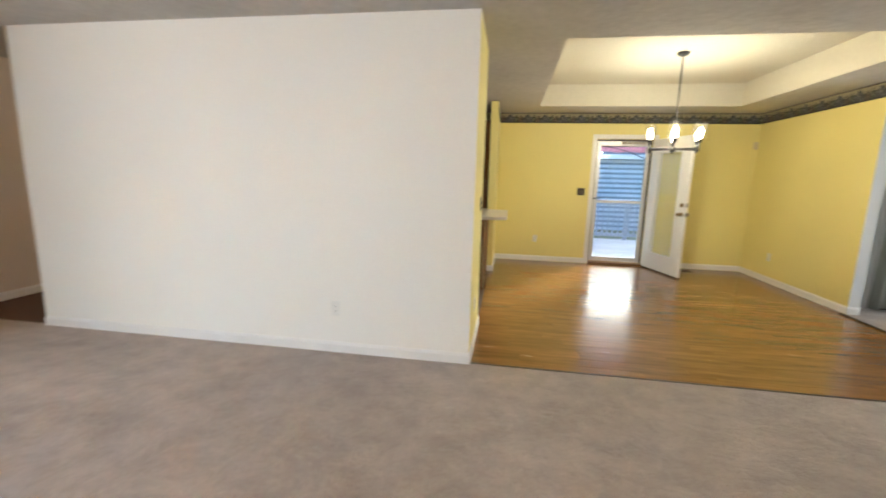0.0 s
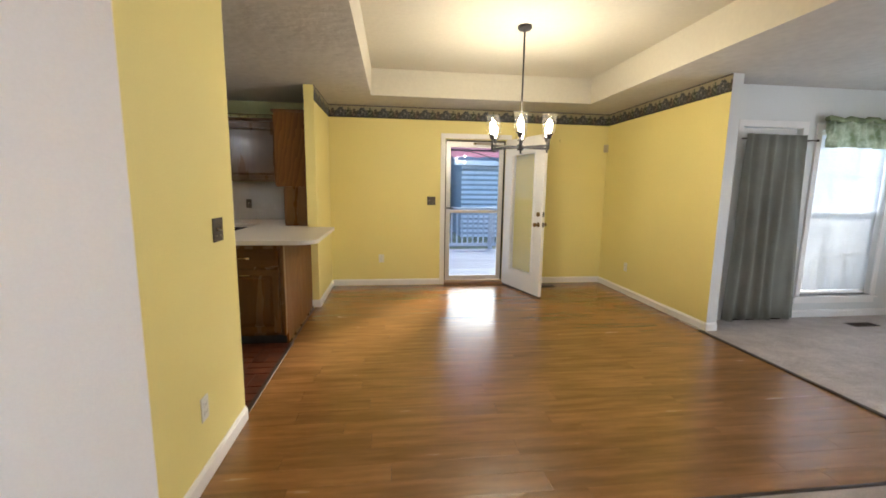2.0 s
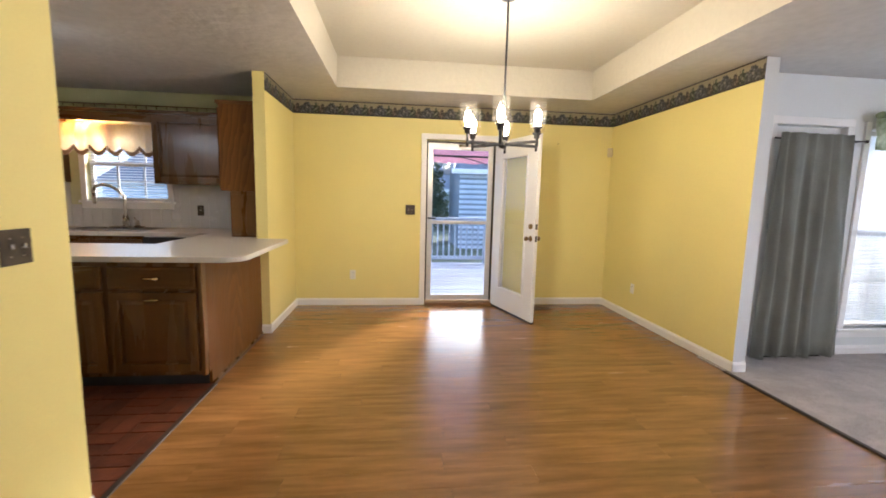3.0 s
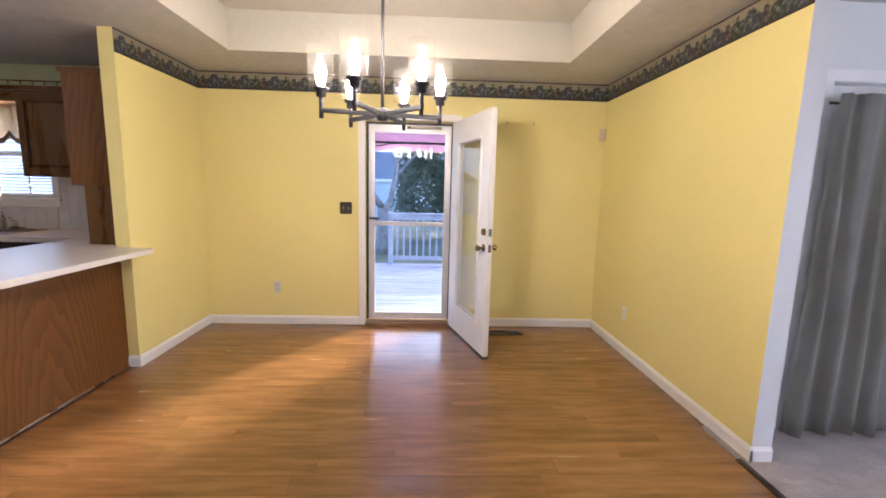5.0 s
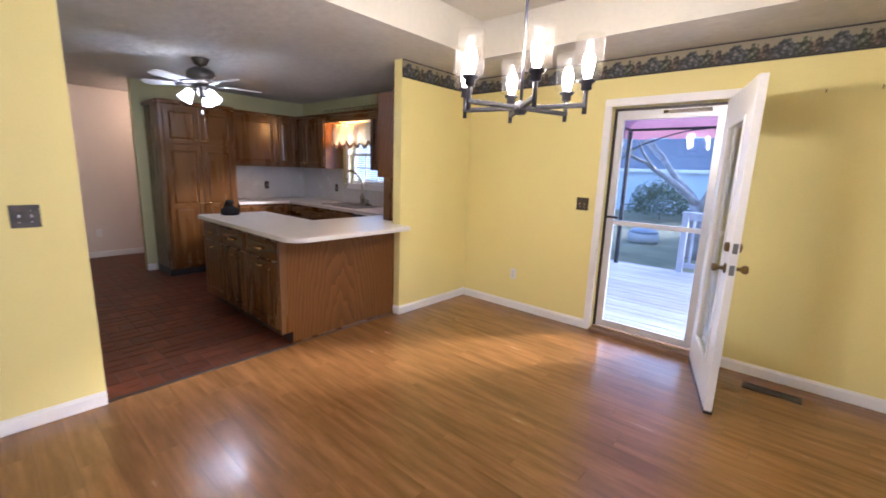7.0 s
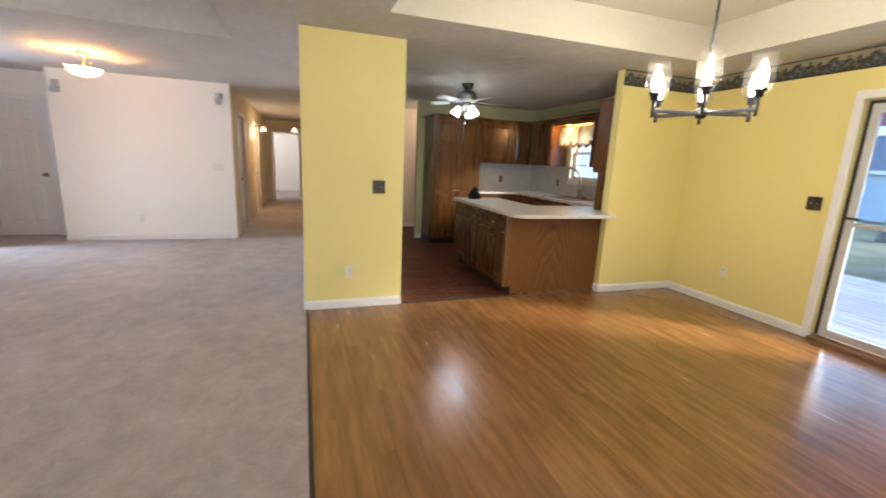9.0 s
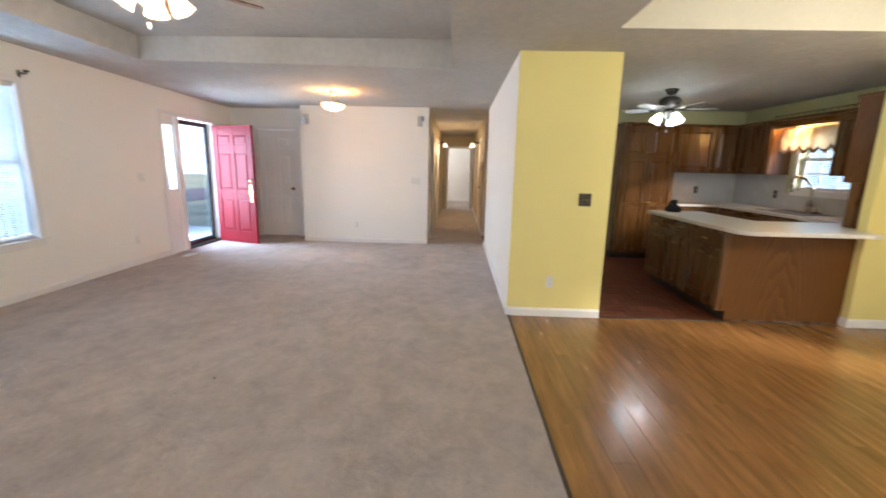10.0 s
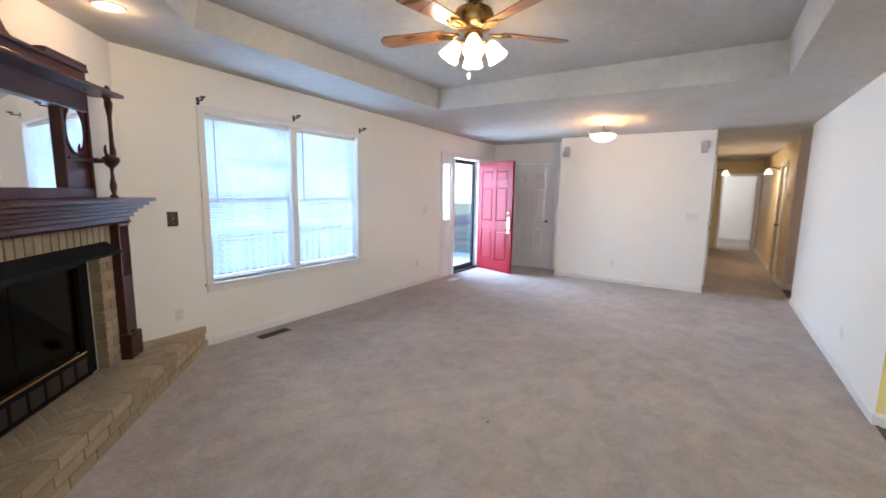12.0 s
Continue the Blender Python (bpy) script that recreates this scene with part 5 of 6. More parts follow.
FX0, FX1 = 0.585, 1.845                 # firebox opening
sur = thing("fireplace_surround", D, "tan brick fireplace surround with a black firebox", "fireplace")
part("mortar_face", box(box(boxm(0.425, FX0 - 0.006, 0.002, 0.066, HB, 1.215), FX1 + 0.006, 2.005, 0.002, 0.066, HB, 1.215), FX0 - 0.006, FX1 + 0.006, 0.002, 0.066, 1.092, 1.215), MORTAR, sur)
for a, b in ((0.43, FX0), (FX1, 2.0)):
    for k in range(13):
        z = HB + 0.036 + k * 0.0685
        w = b - a
        if k % 2:
            brick(sur, pose((a + b) / 2, 0.039, z), w - 0.004, 0.072, 0.058)
        else:
            brick(sur, pose(a + w * 0.25, 0.039, z), w / 2 - 0.007, 0.072, 0.058)
            brick(sur, pose(a + w * 0.75, 0.039, z), w / 2 - 0.005, 0.072, 0.058)
for k in range(24):
    brick(sur, pose(0.46 + k * 0.0656, 0.039, 1.152), 0.056, 0.072, 0.118)
bm = bmesh.new()
for q in ((FX0 + 0.005, FX1 - 0.005, -0.5, -0.48, HB, 1.08), (FX0 - 0.02, FX0, -0.5, -0.03, HB, 1.08), (FX1, FX1 + 0.02, -0.5, -0.03, HB, 1.08), (FX0 - 0.02, FX1 + 0.02, -0.5, -0.03, 1.08, 1.10), (FX0 - 0.02, FX1 + 0.02, -0.5, -0.03, HB - 0.03, HB + 0.004)):
    box(bm, *q)
part("firebox", bm, SOOT, sur, "sooty black firebox")
for x0, x1, z0, z1 in ((FX0, FX0 + 0.10, HB, 1.09), (FX1 - 0.10, FX1, HB, 1.09), (FX0 + 0.10, FX1 - 0.10, 0.95, 1.09), (FX0 + 0.10, FX1 - 0.10, HB, HB + 0.165)):
    part("firebox_frame", boxm(x0, x1, -0.045, 0.0, z0, z1, 0.004), MATTEBLACK, sur)
n = 8
for k in range(n):
    x = FX0 + 0.10 + (FX1 - FX0 - 0.20) * (k + 0.5) / n
    part("louvre", boxm(x - 0.052, x + 0.052, 0.0, 0.006, HB + 0.03, HB + 0.13, 0.002), BRONZE, sur)
for x0, x1 in ((FX0 + 0.10, (FX0 + FX1) / 2 - 0.002), ((FX0 + FX1) / 2 + 0.002, FX1 - 0.10)):
    part("glass_door", boxm(x0 + 0.003, x1 - 0.003, -0.034, -0.028, HB + 0.178, 0.948), DARKGLASS, sur, "smoked glass door")
part("door_trim", boxm(FX0 + 0.10, FX1 - 0.10, -0.02, 0.004, HB + 0.165, HB + 0.177), BRIGHTBRASS, sur, "thin brass trim")
bm = bmesh.new()
a = [bm.verts.new(p) for p in ((0.50, 0.076, 1.10), (1.93, 0.076, 1.10), (1.93, 0.175, 1.035), (0.50, 0.175, 1.035))]
b = [bm.verts.new(v.co + Vector((0, -0.004, -0.018))) for v in a]
bm.faces.new(a)
bm.faces.new(b[::-1])
for k in range(4):
    bm.faces.new((a[k], b[k], b[(k + 1) % 4], a[(k + 1) % 4]))
part("hood", bm, MATTEBLACK, sur, "black sloping metal hood")
part("log", tube(bmesh.new(), [(0.95, -0.22, 0.28), (1.25, -0.20, 0.30), (1.48, -0.23, 0.27)], [0.05, 0.055, 0.045], 10), SOOT, sur)

man = thing("mantelpiece", D, "dark mahogany mantelpiece with fluted pilasters and a carved mirror top", "mantelpiece")
for x0 in (0.285, 2.005):
    part("plinth", boxm(x0 - 0.014, x0 + 0.154, 0.003, 0.15, HB, HB + 0.19, 0.008), MAHOG, man)
    part("pilaster", boxm(x0, x0 + 0.14, 0.003, 0.125, HB + 0.19, 1.215, 0.005), MAHOG, man)
    for k in range(4):
        part("flute", tube(bmesh.new(), [(x0 + 0.028 + 0.028 * k, 0.123, 0.83), (x0 + 0.028 + 0.028 * k, 0.123, 1.195)], 0.009, 8), MAHOG, man)
    part("capital", boxm(x0 - 0.006, x0 + 0.146, 0.003, 0.132, 1.198, 1.214, 0.004), MAHOG, man)
for z0, z1, o in ((1.215, 1.262, 0.135), (1.262, 1.292, 0.158), (1.292, 1.318, 0.182), (1.318, 1.343, 0.212), (1.343, 1.372, 0.245), (1.372, 1.40, 0.285)):
    ex = (o - 0.135) * 0.62
    part("cornice" if z1 < 1.39 else "shelf", boxm(0.272 - ex, 2.158 + ex, 0.003, o, z0, z1, 0.008), MAHOG, man)
bm = bmesh.new()
for k in range(64):
    bmesh.ops.create_icosphere(bm, subdivisions=1, radius=0.009, matrix=Matrix.Translation((0.285 + k * 0.0295, 0.137, 1.224)))
part("beading", bm, MAHOG, man)
# overmantel: frame, big mirror, oval mirrors, side posts, cornice with crest
x0, x1 = 0.50, 1.93
mid = (x0 + x1) / 2
for a, b, c, d in ((x0, x0 + 0.025, 1.40, 2.10), (x1 - 0.025, x1, 1.40, 2.10), (x0 + 0.255, x0 + 0.285, 1.465, 1.955), (x1 - 0.285, x1 - 0.255, 1.465, 1.955), (x0 + 0.025, x1 - 0.025, 1.40, 1.465), (x0 + 0.025, x1 - 0.025, 1.955, 2.10)):
    part("panel", boxm(a, b, 0.003, 0.055, c, d, 0.006), MAHOG, man)
part("mirror", boxm(x0 + 0.285, x1 - 0.285, 0.010, 0.022, 1.465, 1.955), MIRROR, man, "bevelled rectangular mirror")
for a, b in ((x0 + 0.025, x0 + 0.255), (x1 - 0.255, x1 - 0.025)):
    part("panel", boxm(a, b, 0.003, 0.035, 1.465, 1.955), MAHOG, man)
    c = (a + b) / 2
    part("oval_frame", tube(bmesh.new(), [(c + 0.094 * math.cos(t * math.pi / 16), 0.038, 1.83 + 0.148 * math.sin(t * math.pi / 16)) for t in range(33)], 0.010, 6), MAHOG, man)
    part("oval_mirror", lathe(bmesh.new(), [(0.090, 0.0032), (0.0895, 0.0035)], 28, Matrix.Translation((c, 0.035, 1.83)) @ Matrix.Diagonal((1, 1, 1.6, 1)) @ pose(0, 0, 0, -90, 0, 0)), MIRROR, man, "oval bevelled mirror")
    part("rail", boxm(a - 0.02, b, 0.035, 0.062, 1.640, 1.660, 0.004), MAHOG, man)
part("upper_shelf", boxm(x0 - 0.13, x1 + 0.13, 0.003, 0.21, 2.085, 2.108, 0.006), MAHOG, man)
part("frieze", boxm(x0 - 0.01, x1 + 0.01, 0.003, 0.05, 2.108, 2.215, 0.006), MAHOG, man)
me = None
for k in range(60):
    dn = part("dentil", me or boxm(0, 0.015, 0.05, 0.064, 2.128, 2.148), MAHOG, man)
    me = dn.data
    dn.location = (x0 + 0.008 + k * 0.0236, 0, 0)
part("top_moulding", boxm(x0 - 0.012, x1 + 0.012, 0.003, 0.068, 2.215, 2.237, 0.006), MAHOG, man)
for a, b in ((x0 - 0.014, x0 + 0.37), (x1 - 0.37, x1 + 0.014)):
    part("corner_block", boxm(a, b, 0.003, 0.062, 2.237, 2.270, 0.006), MAHOG, man)
crest = [(mid - 0.18, 2.237), (mid - 0.14, 2.245), (mid - 0.105, 2.27), (mid - 0.075, 2.315), (mid - 0.03, 2.345), (mid, 2.355), (mid + 0.03, 2.345), (mid + 0.075, 2.315), (mid + 0.105, 2.27), (mid + 0.14, 2.245), (mid + 0.18, 2.237)]
part("crest", prism(bmesh.new(), crest, 0.0, 0.035, Matrix.Translation((0, 0.04, 0)) @ pose(0, 0, 0, 90, 0, 0)), MAHOG, man, "carved scroll crest")
for px, s in ((x0 - 0.085, -1), (x1 + 0.085, 1)):
    py = 0.115
    prof = [(0.022, 1.40), (0.024, 1.412), (0.012, 1.425), (0.019, 1.455), (0.022, 1.485), (0.013, 1.53), (0.010, 1.58), (0.013, 1.605), (0.034, 1.625), (0.050, 1.650), (0.054, 1.672), (0.040, 1.685), (0.014, 1.692), (0.010, 1.70)]
    part("lower_post", lathe(bmesh.new(), prof, 14, Matrix.Translation((px, py, 0))), MAHOG, man, "turned lower spindle with a carved bowl")
    prof = [(0.010, 1.69), (0.019, 1.70), (0.015, 1.76), (0.012, 1.88), (0.014, 1.96), (0.021, 2.01), (0.026, 2.05), (0.017, 2.075), (0.017, 2.10), (0.024, 2.13), (0.016, 2.155), (0.001, 2.17)]
    part("post", lathe(bmesh.new(), prof, 14, Matrix.Translation((px + s * 0.028, py, 0))), MAHOG, man, "turned upper spindle post")
    for q, r in ((-1, 0.010), (1, 0.009)):
        pts = [(px + q * s * u, py, z) for u, z in ((0.018, 1.67), (0.040, 1.685), (0.056, 1.705), (0.060, 1.735), (0.050, 1.76))]
        part("scroll", tube(bmesh.new(), pts, [0.012, 0.013, 0.011, 0.009, 0.005], 7), MAHOG, man)
    part("bracket", tube(bmesh.new(), [(px, py, 1.665), (px - s * 0.05, py - 0.03, 1.650), (px - s * 0.085, 0.05, 1.652)], [0.018, 0.014, 0.02], 8), MAHOG, man, "carved leaf bracket")
    part("upper_bracket", tube(bmesh.new(), [(px + s * 0.028, py, 2.03), (px + s * 0.010, py, 2.06), (px - s * 0.03, py, 2.083)], [0.008, 0.012, 0.009], 7), MAHOG, man)


# ---- small fixtures ----
def switch_plate(m, w, n, plate, knob_mat, label, h=0.117):
    g = thing("switch_plate", m, label, "light switch")
    part("plate", boxm(-w / 2, w / 2, 0, 0.006, -h / 2, h / 2, 0.002), plate, g)
    for k in range(n):
        x = (k - (n - 1) / 2) * 0.046
        part("toggle", boxm(x - 0.005, x + 0.005, 0.006, 0.016, -0.006, 0.012, 0.002), knob_mat, g)
        for z in (-0.03, 0.03):
            part("screw", lathe(bmesh.new(), [(0.003, 0.006), (0.003, 0.0075), (0.001, 0.0078)], 8, Matrix.Translation((x, 0, z)) @ pose(0, 0, 0, -90, 0, 0)), NICKEL, g)
    return g


def outlet(m, label="white duplex outlet on the wall"):
    g = thing("outlet", m, label, "outlet")
    part("plate", boxm(-0.035, 0.035, 0, 0.005, -0.057, 0.057, 0.002), PLASTIC, g)
    for z in (-0.02, 0.02):
        s = part("socket", boxm(-0.017, 0.017, 0.005, 0.008, z - 0.014, z + 0.014, 0.003), PLASTIC, g)
        for x in (-0.006, 0.006):
            part("slot", boxm(x - 0.0012, x + 0.0012, 0.008, 0.0085, z - 0.004, z + 0.005), BLACK, s)
    return g


E_, W_, N_, S_ = -90, 90, 180, 0      # which way a wall's face looks: turn about z for +x, -x, -y, +y
switch_plate(pose(-0.2, 3.60, 1.15, 0, 0, E_), 0.115, 2, PLATE, NICKEL, "dark metal double switch plate on the yellow wall")
outlet(pose(-0.2, 3.33, 0.35, 0, 0, E_))
switch_plate(pose(1.205, 7.22, 1.19, 0, 0, N_), 0.115, 2, PLATE, NICKEL, "dark metal double switch plate beside the back door")
outlet(pose(0.51, 7.22, 0.38, 0, 0, N_))
outlet(pose(3.75, 6.52, 0.36, 0, 0, W_))
switch_plate(pose(1.79, -1.95, 1.21), 0.085, 1, PLATE, NICKEL, "dark decorative metal switch plate near the fireplace", 0.125)
outlet(pose(1.79, -1.95, 0.365))
outlet(pose(-1.72, -1.95, 0.35))
switch_plate(pose(-1.92, -1.95, 1.19), 0.115, 2, PLASTIC, PLASTIC, "white double switch plate by the entry")
switch_plate(pose(-3.87, 1.65, 1.16, 0, 0, E_), 0.16, 3, PLASTIC, PLASTIC, "white triple switch plate on the foyer wall")
outlet(pose(-3.87, 0.555, 0.335, 0, 0, E_))
outlet(pose(-1.23, 2.93, 0.355, 0, 0, N_))
outlet(pose(-5.05, 4.62, 0.36, 0, 0, E_))
switch_plate(pose(-1.22, 7.211, 1.13, 0, 0, N_), 0.07, 1, PLATE, NICKEL, "dark switch plate on the backsplash")
switch_plate(pose(-2.75, 7.211, 1.13, 0, 0, N_), 0.07, 1, PLATE, NICKEL, "dark outlet plate on the backsplash")
switch_plate(pose(-3.69, 6.55, 1.13, 0, 0, E_), 0.07, 1, PLATE, NICKEL, "dark outlet plate on the backsplash")
th = thing("thermostat", pose(-5.46, 2.95, 1.49, 0, 0, N_), "small beige thermostat on the hallway wall", "thermostat")
part("case", boxm(-0.05, 0.05, 0, 0.025, -0.06, 0.06, 0.006), GREYPL, th)
se = thing("alarm_sensor", pose(3.72, 7.19, 1.96, 0, 0, 135), "small beige alarm sensor in the corner", "sensor")
part("case", boxm(-0.03, 0.03, 0, 0.04, -0.055, 0.055, 0.010), mat("beige_plastic", (0.62, 0.52, 0.34), 0.45, 0.05, 5), se)
for x in (2.77, 3.03):
    hk = thing("wall_hook", pose(x, 7.22, 2.05, 0, 0, N_), "tiny brass hook screwed into the yellow wall", "hook")
    part("hook", tube(bmesh.new(), [(0, 0, 0.012), (0, 0.012, 0.01), (0, 0.016, 0.0), (0, 0.010, -0.012)], 0.003, 6), BRASS, hk)
for x in (1.52, 0.525, -0.47):
    br = thing("curtain_bracket", pose(x, -1.95, 2.235), "empty black curtain rod bracket over the window", "bracket", "curtain brackets")
    part("plate", boxm(-0.014, 0.014, 0, 0.006, -0.05, 0.03, 0.003), BLACK, br)
    part("arm", tube(bmesh.new(), [(0, 0.005, 0), (0, 0.08, 0.0), (0, 0.085, 0.02)], 0.008, 8), BLACK, br)
    part("rest", boxm(-0.012, 0.012, 0.06, 0.11, 0.012, 0.03, 0.004), BLACK, br)
for y, turn in ((-0.28, -60), (1.74, -120)):
    sp = thing("wall_speaker", pose(-3.87, y, 2.19, 0, 0, E_), "pair of small grey cube speakers on the wall", "speaker", "wall speakers")
    part("bracket", tube(bmesh.new(), [(0, 0, 0), (0, 0.05, 0)], 0.012, 8), GREYPL, sp)
    part("upper_cube", box(bmesh.new(), -0.04, 0.04, -0.05, 0.05, 0.005, 0.085, pose(0.0, 0.10, 0, 0, 0, turn + 90), 0.006), GREYPL, sp)
    part("lower_cube", box(bmesh.new(), -0.04, 0.04, -0.05, 0.05, -0.08, 0.0, pose(0.01, 0.105, 0, 0, 0, turn + 120), 0.006), GREYPL, sp)


def floor_vent(x0, x1, y0, y1, z, label, material=VENTM):
    g = thing("floor_vent", pose((x0 + x1) / 2, (y0 + y1) / 2, z), label, "vent")
    w, d = (x1 - x0) / 2, (y1 - y0) / 2
    bm = bmesh.new()
    for a, b, c, e in ((-w, w, -d, -d + 0.014), (-w, w, d - 0.014, d), (-w, -w + 0.014, -d, d), (w - 0.014, w, -d, d)):
        box(bm, a, b, c, e, 0, 0.006, None, 0.002)
    part("vent_frame", bm, material, g)
    # flat black plate: the darkness of the duct is put into its colour
    part("well", boxm(-w + 0.01, w - 0.01, -d + 0.01, d - 0.01, 0, 0.001), BLACK, g)
    n = int(2 * w / 0.018)
    for k in range(1, n):
        x = -w + k * 2 * w / n
        part("slat", boxm(x - 0.003, x + 0.003, -d + 0.012, d - 0.012, 0.001, 0.005), material, g)


floor_vent(2.63, 2.96, 6.94, 7.05, -0.003, "dark brown metal floor vent in the wood floor")
floor_vent(0.83, 1.17, -1.80, -1.69, 0.006, "dark brown metal floor vent in the carpet")
floor_vent(5.42, 5.72, 5.00, 5.12, 0.006, "dark brown metal floor vent in the sun room carpet")

# pale slatted plate for a small whitish patch on the carpet
floor_vent(-2.50, -2.26, -1.73, -1.62, 0.006, "pale slatted plate on the carpet near the front door", PLASTIC)
crumb = thing("crumb", pose(1.234, 0.827, 0.006), "tiny dark crumb lying on the carpet", "crumb")
part("body", lathe(bmesh.new(), [(0.006, 0.0), (0.009, 0.003), (0.006, 0.006), (0.001, 0.007)], 7), BLACK, crumb)

# hall doors
for x0, y, face, label in ((-6.05, 2.95, 180, "closed white hallway door"), (-5.40, 1.87, 0, "closed white hallway door"), (-8.0, 1.87, 0, "closed white hallway door")):
    w = 0.82 if face else 0.80
    casing("casing_hall_door", pose(x0, y, 0, 0, 0, face), w, 2.05, label="white painted hallway casing")
    d = thing("hall_door", pose(x0, y, 0.012, 0, 0, face) @ pose(0.005, -0.06, 0), label, "door", kind="structure")
    six_panel(d, w - 0.01, 2.03, 0.036, DOORW, ((0.20, 0.80), (0.96, 1.56), (1.70, 1.89)))
    knob(d, w - 0.08, 0.018, 0.93, 1, BRASS)
casing("casing_bedroom", pose(-10.6, 2.86, 0, 0, 0, -90), 0.78, 2.04, label="white painted bedroom casing")
bd = thing("bedroom_door", pose(-10.70, 2.84, 0.012, 0, 0, 165), "open white bedroom door", "door", kind="structure")
part("door_leaf", boxm(0, 0.76, -0.018, 0.018, 0, 2.02, 0.002), DOORW, bd)
# bare fill lamp added to brighten the windowless bedroom
point_lamp("bedroom_daylight_lamp", (-12.6, 1.6, 2.2), 22.0, (1.0, 0.93, 0.86), 0.2)
# lamp and dome out of view, added to brighten the passage
point_lamp("passage_lamp", (-4.35, 5.4, 2.25), 6.0, WARM, 0.06)
pl = thing("passage_light", pose(-4.35, 5.4, H), "unseen flush ceiling light added to brighten the passage", "ceiling light")
part("dome", lathe(bmesh.new(), [(0.001, -0.09), (0.06, -0.08), (0.10, -0.045), (0.11, 0.0)], 22), FROST, pl)

# ---- sun room dressing ----
rod = thing("curtain_rod", pose(4.12, 5.27, 1.90), "thin dark curtain rod", "curtain rod")
part("rod", tube(bmesh.new(), [(-0.0, 0, 0), (0.84, 0, 0)], 0.007, 8), BRONZE, rod)
part("finial", lathe(bmesh.new(), [(0.001, 0), (0.013, 0.006), (0.013, 0.02), (0.001, 0.028)], 10, Matrix.Translation((0.84, 0, 0)) @ pose(0, 0, 0, 0, 90, 0)), BRONZE, rod)
part("bracket", tube(bmesh.new(), [(0.81, 0, 0), (0.81, 0.09, 0)], 0.005, 6), BRONZE, rod)
hang_cloth("drape", pose(4.155, 5.26, 1.945), 0.66, 1.91, 5, -0.085, DRAPE, "long grey-green drape hanging over the sun room door", flare=0.26)
casing("casing_sunroom_door", pose(4.87, 5.36, 0, 0, 0, 180), 0.67, 2.03, label="white painted sun room door casing")
sd = thing("sunroom_door", pose(4.865, 5.42, 0.012, 0, 0, 180), "closed white sun room door behind the drape", "door", kind="structure")
part("door_leaf", boxm(0, 0.66, -0.018, 0.018, 0, 2.01, 0.002), DOORW, sd)
part("threshold", boxm(0.0, 0.66, 0.02, 0.11, -0.011, 0.016, 0.003), BRONZE, sd, "dark metal threshold")
hang_cloth("window_valance", pose(5.06, 5.29, 2.13), 1.12, 0.29, 12, -0.05, VALG, "gathered green leafy valance over the sun room window", category="valance")
hang_cloth("window_valance", pose(6.23, 5.20, 2.13, 0, 0, -90), 1.15, 0.29, 12, -0.05, VALG, "gathered green leafy valance over the sun room window", category="valance")
for m, w in ((pose(5.04, 5.27, 2.115), 1.16), (pose(6.21, 5.22, 2.115, 0, 0, -90), 1.2)):
    r = thing("valance_rod", m, "gathered leafy green rod pocket of the valance", "curtain rod")
    part("rod", tube(bmesh.new(), [(w * k / 24, -0.01 + 0.012 * math.sin(k * 2.1), 0.012 * math.sin(k * 1.3)) for k in range(25)], [0.026 + 0.008 * math.sin(k * 2.7) for k in range(25)], 8), mat("green_pleat", (0.20, 0.24, 0.13), 0.9, 0.3, 16, 120, 0.1), r)


# ---- outside ----
GZ = -0.55
solid("ground", boxm(-300, 300, -300, 300, GZ - 0.3, GZ), LAWN, "winter lawn with thin brownish grass", "ground")
solid("foundation", boxm(-14.1, 6.45, -2.10, 7.36, GZ, -0.07), CONC, "concrete foundation under the house", "foundation")
solid("road", boxm(-120, 120, -17, -11, GZ, GZ + 0.02), ASPH, "grey asphalt street", "road")
solid("porch_slab", boxm(-5.5, 3.0, -4.2, -2.11, GZ, -0.04, 0.01), CONC, "concrete front porch slab", "porch")


def railing(m, n, label, material, h=0.95, posts=2, gap=0.13):
    g = thing("railing", m, label, "railing")
    for k in range(posts):
        x = n * k / (posts - 1)
        part("post", boxm(x - 0.045, x + 0.045, -0.045, 0.045, 0, h + 0.03, 0.006), material, g)
    part("top_rail", boxm(-0.06, n + 0.06, -0.07, 0.07, h + 0.03, h + 0.065, 0.006), material, g)
    part("side_rail", boxm(0.05, n - 0.05, -0.02, 0.02, h - 0.07, h + 0.02, 0.004), material, g)
    part("bottom_rail", boxm(0.05, n - 0.05, -0.02, 0.02, 0.08, 0.16, 0.004), material, g)
    me = None
    for k in range(1, int(n / gap)):
        b = part("baluster", me or boxm(-0.018, 0.018, -0.018, 0.018, 0.16, h - 0.07), material, g)
        me = b.data
        b.location = (k * n / int(n / gap), 0, 0)
    return g


railing(pose(1.30, 11.25, -0.10), 5.2, "weathered blue-grey wooden deck railing", RAILW, posts=4)
railing(pose(6.50, 5.60, -0.10, 0, 0, 90), 5.6, "weathered blue-grey wooden deck railing", RAILW, posts=4)
railing(pose(-1.40, 7.50, -0.10, 0, 0, 90), 3.7, "weathered blue-grey wooden deck railing", RAILW, posts=3)
railing(pose(-2.3, -4.1, -0.04), 5.2, "white wooden porch railing", TRIM, posts=4)

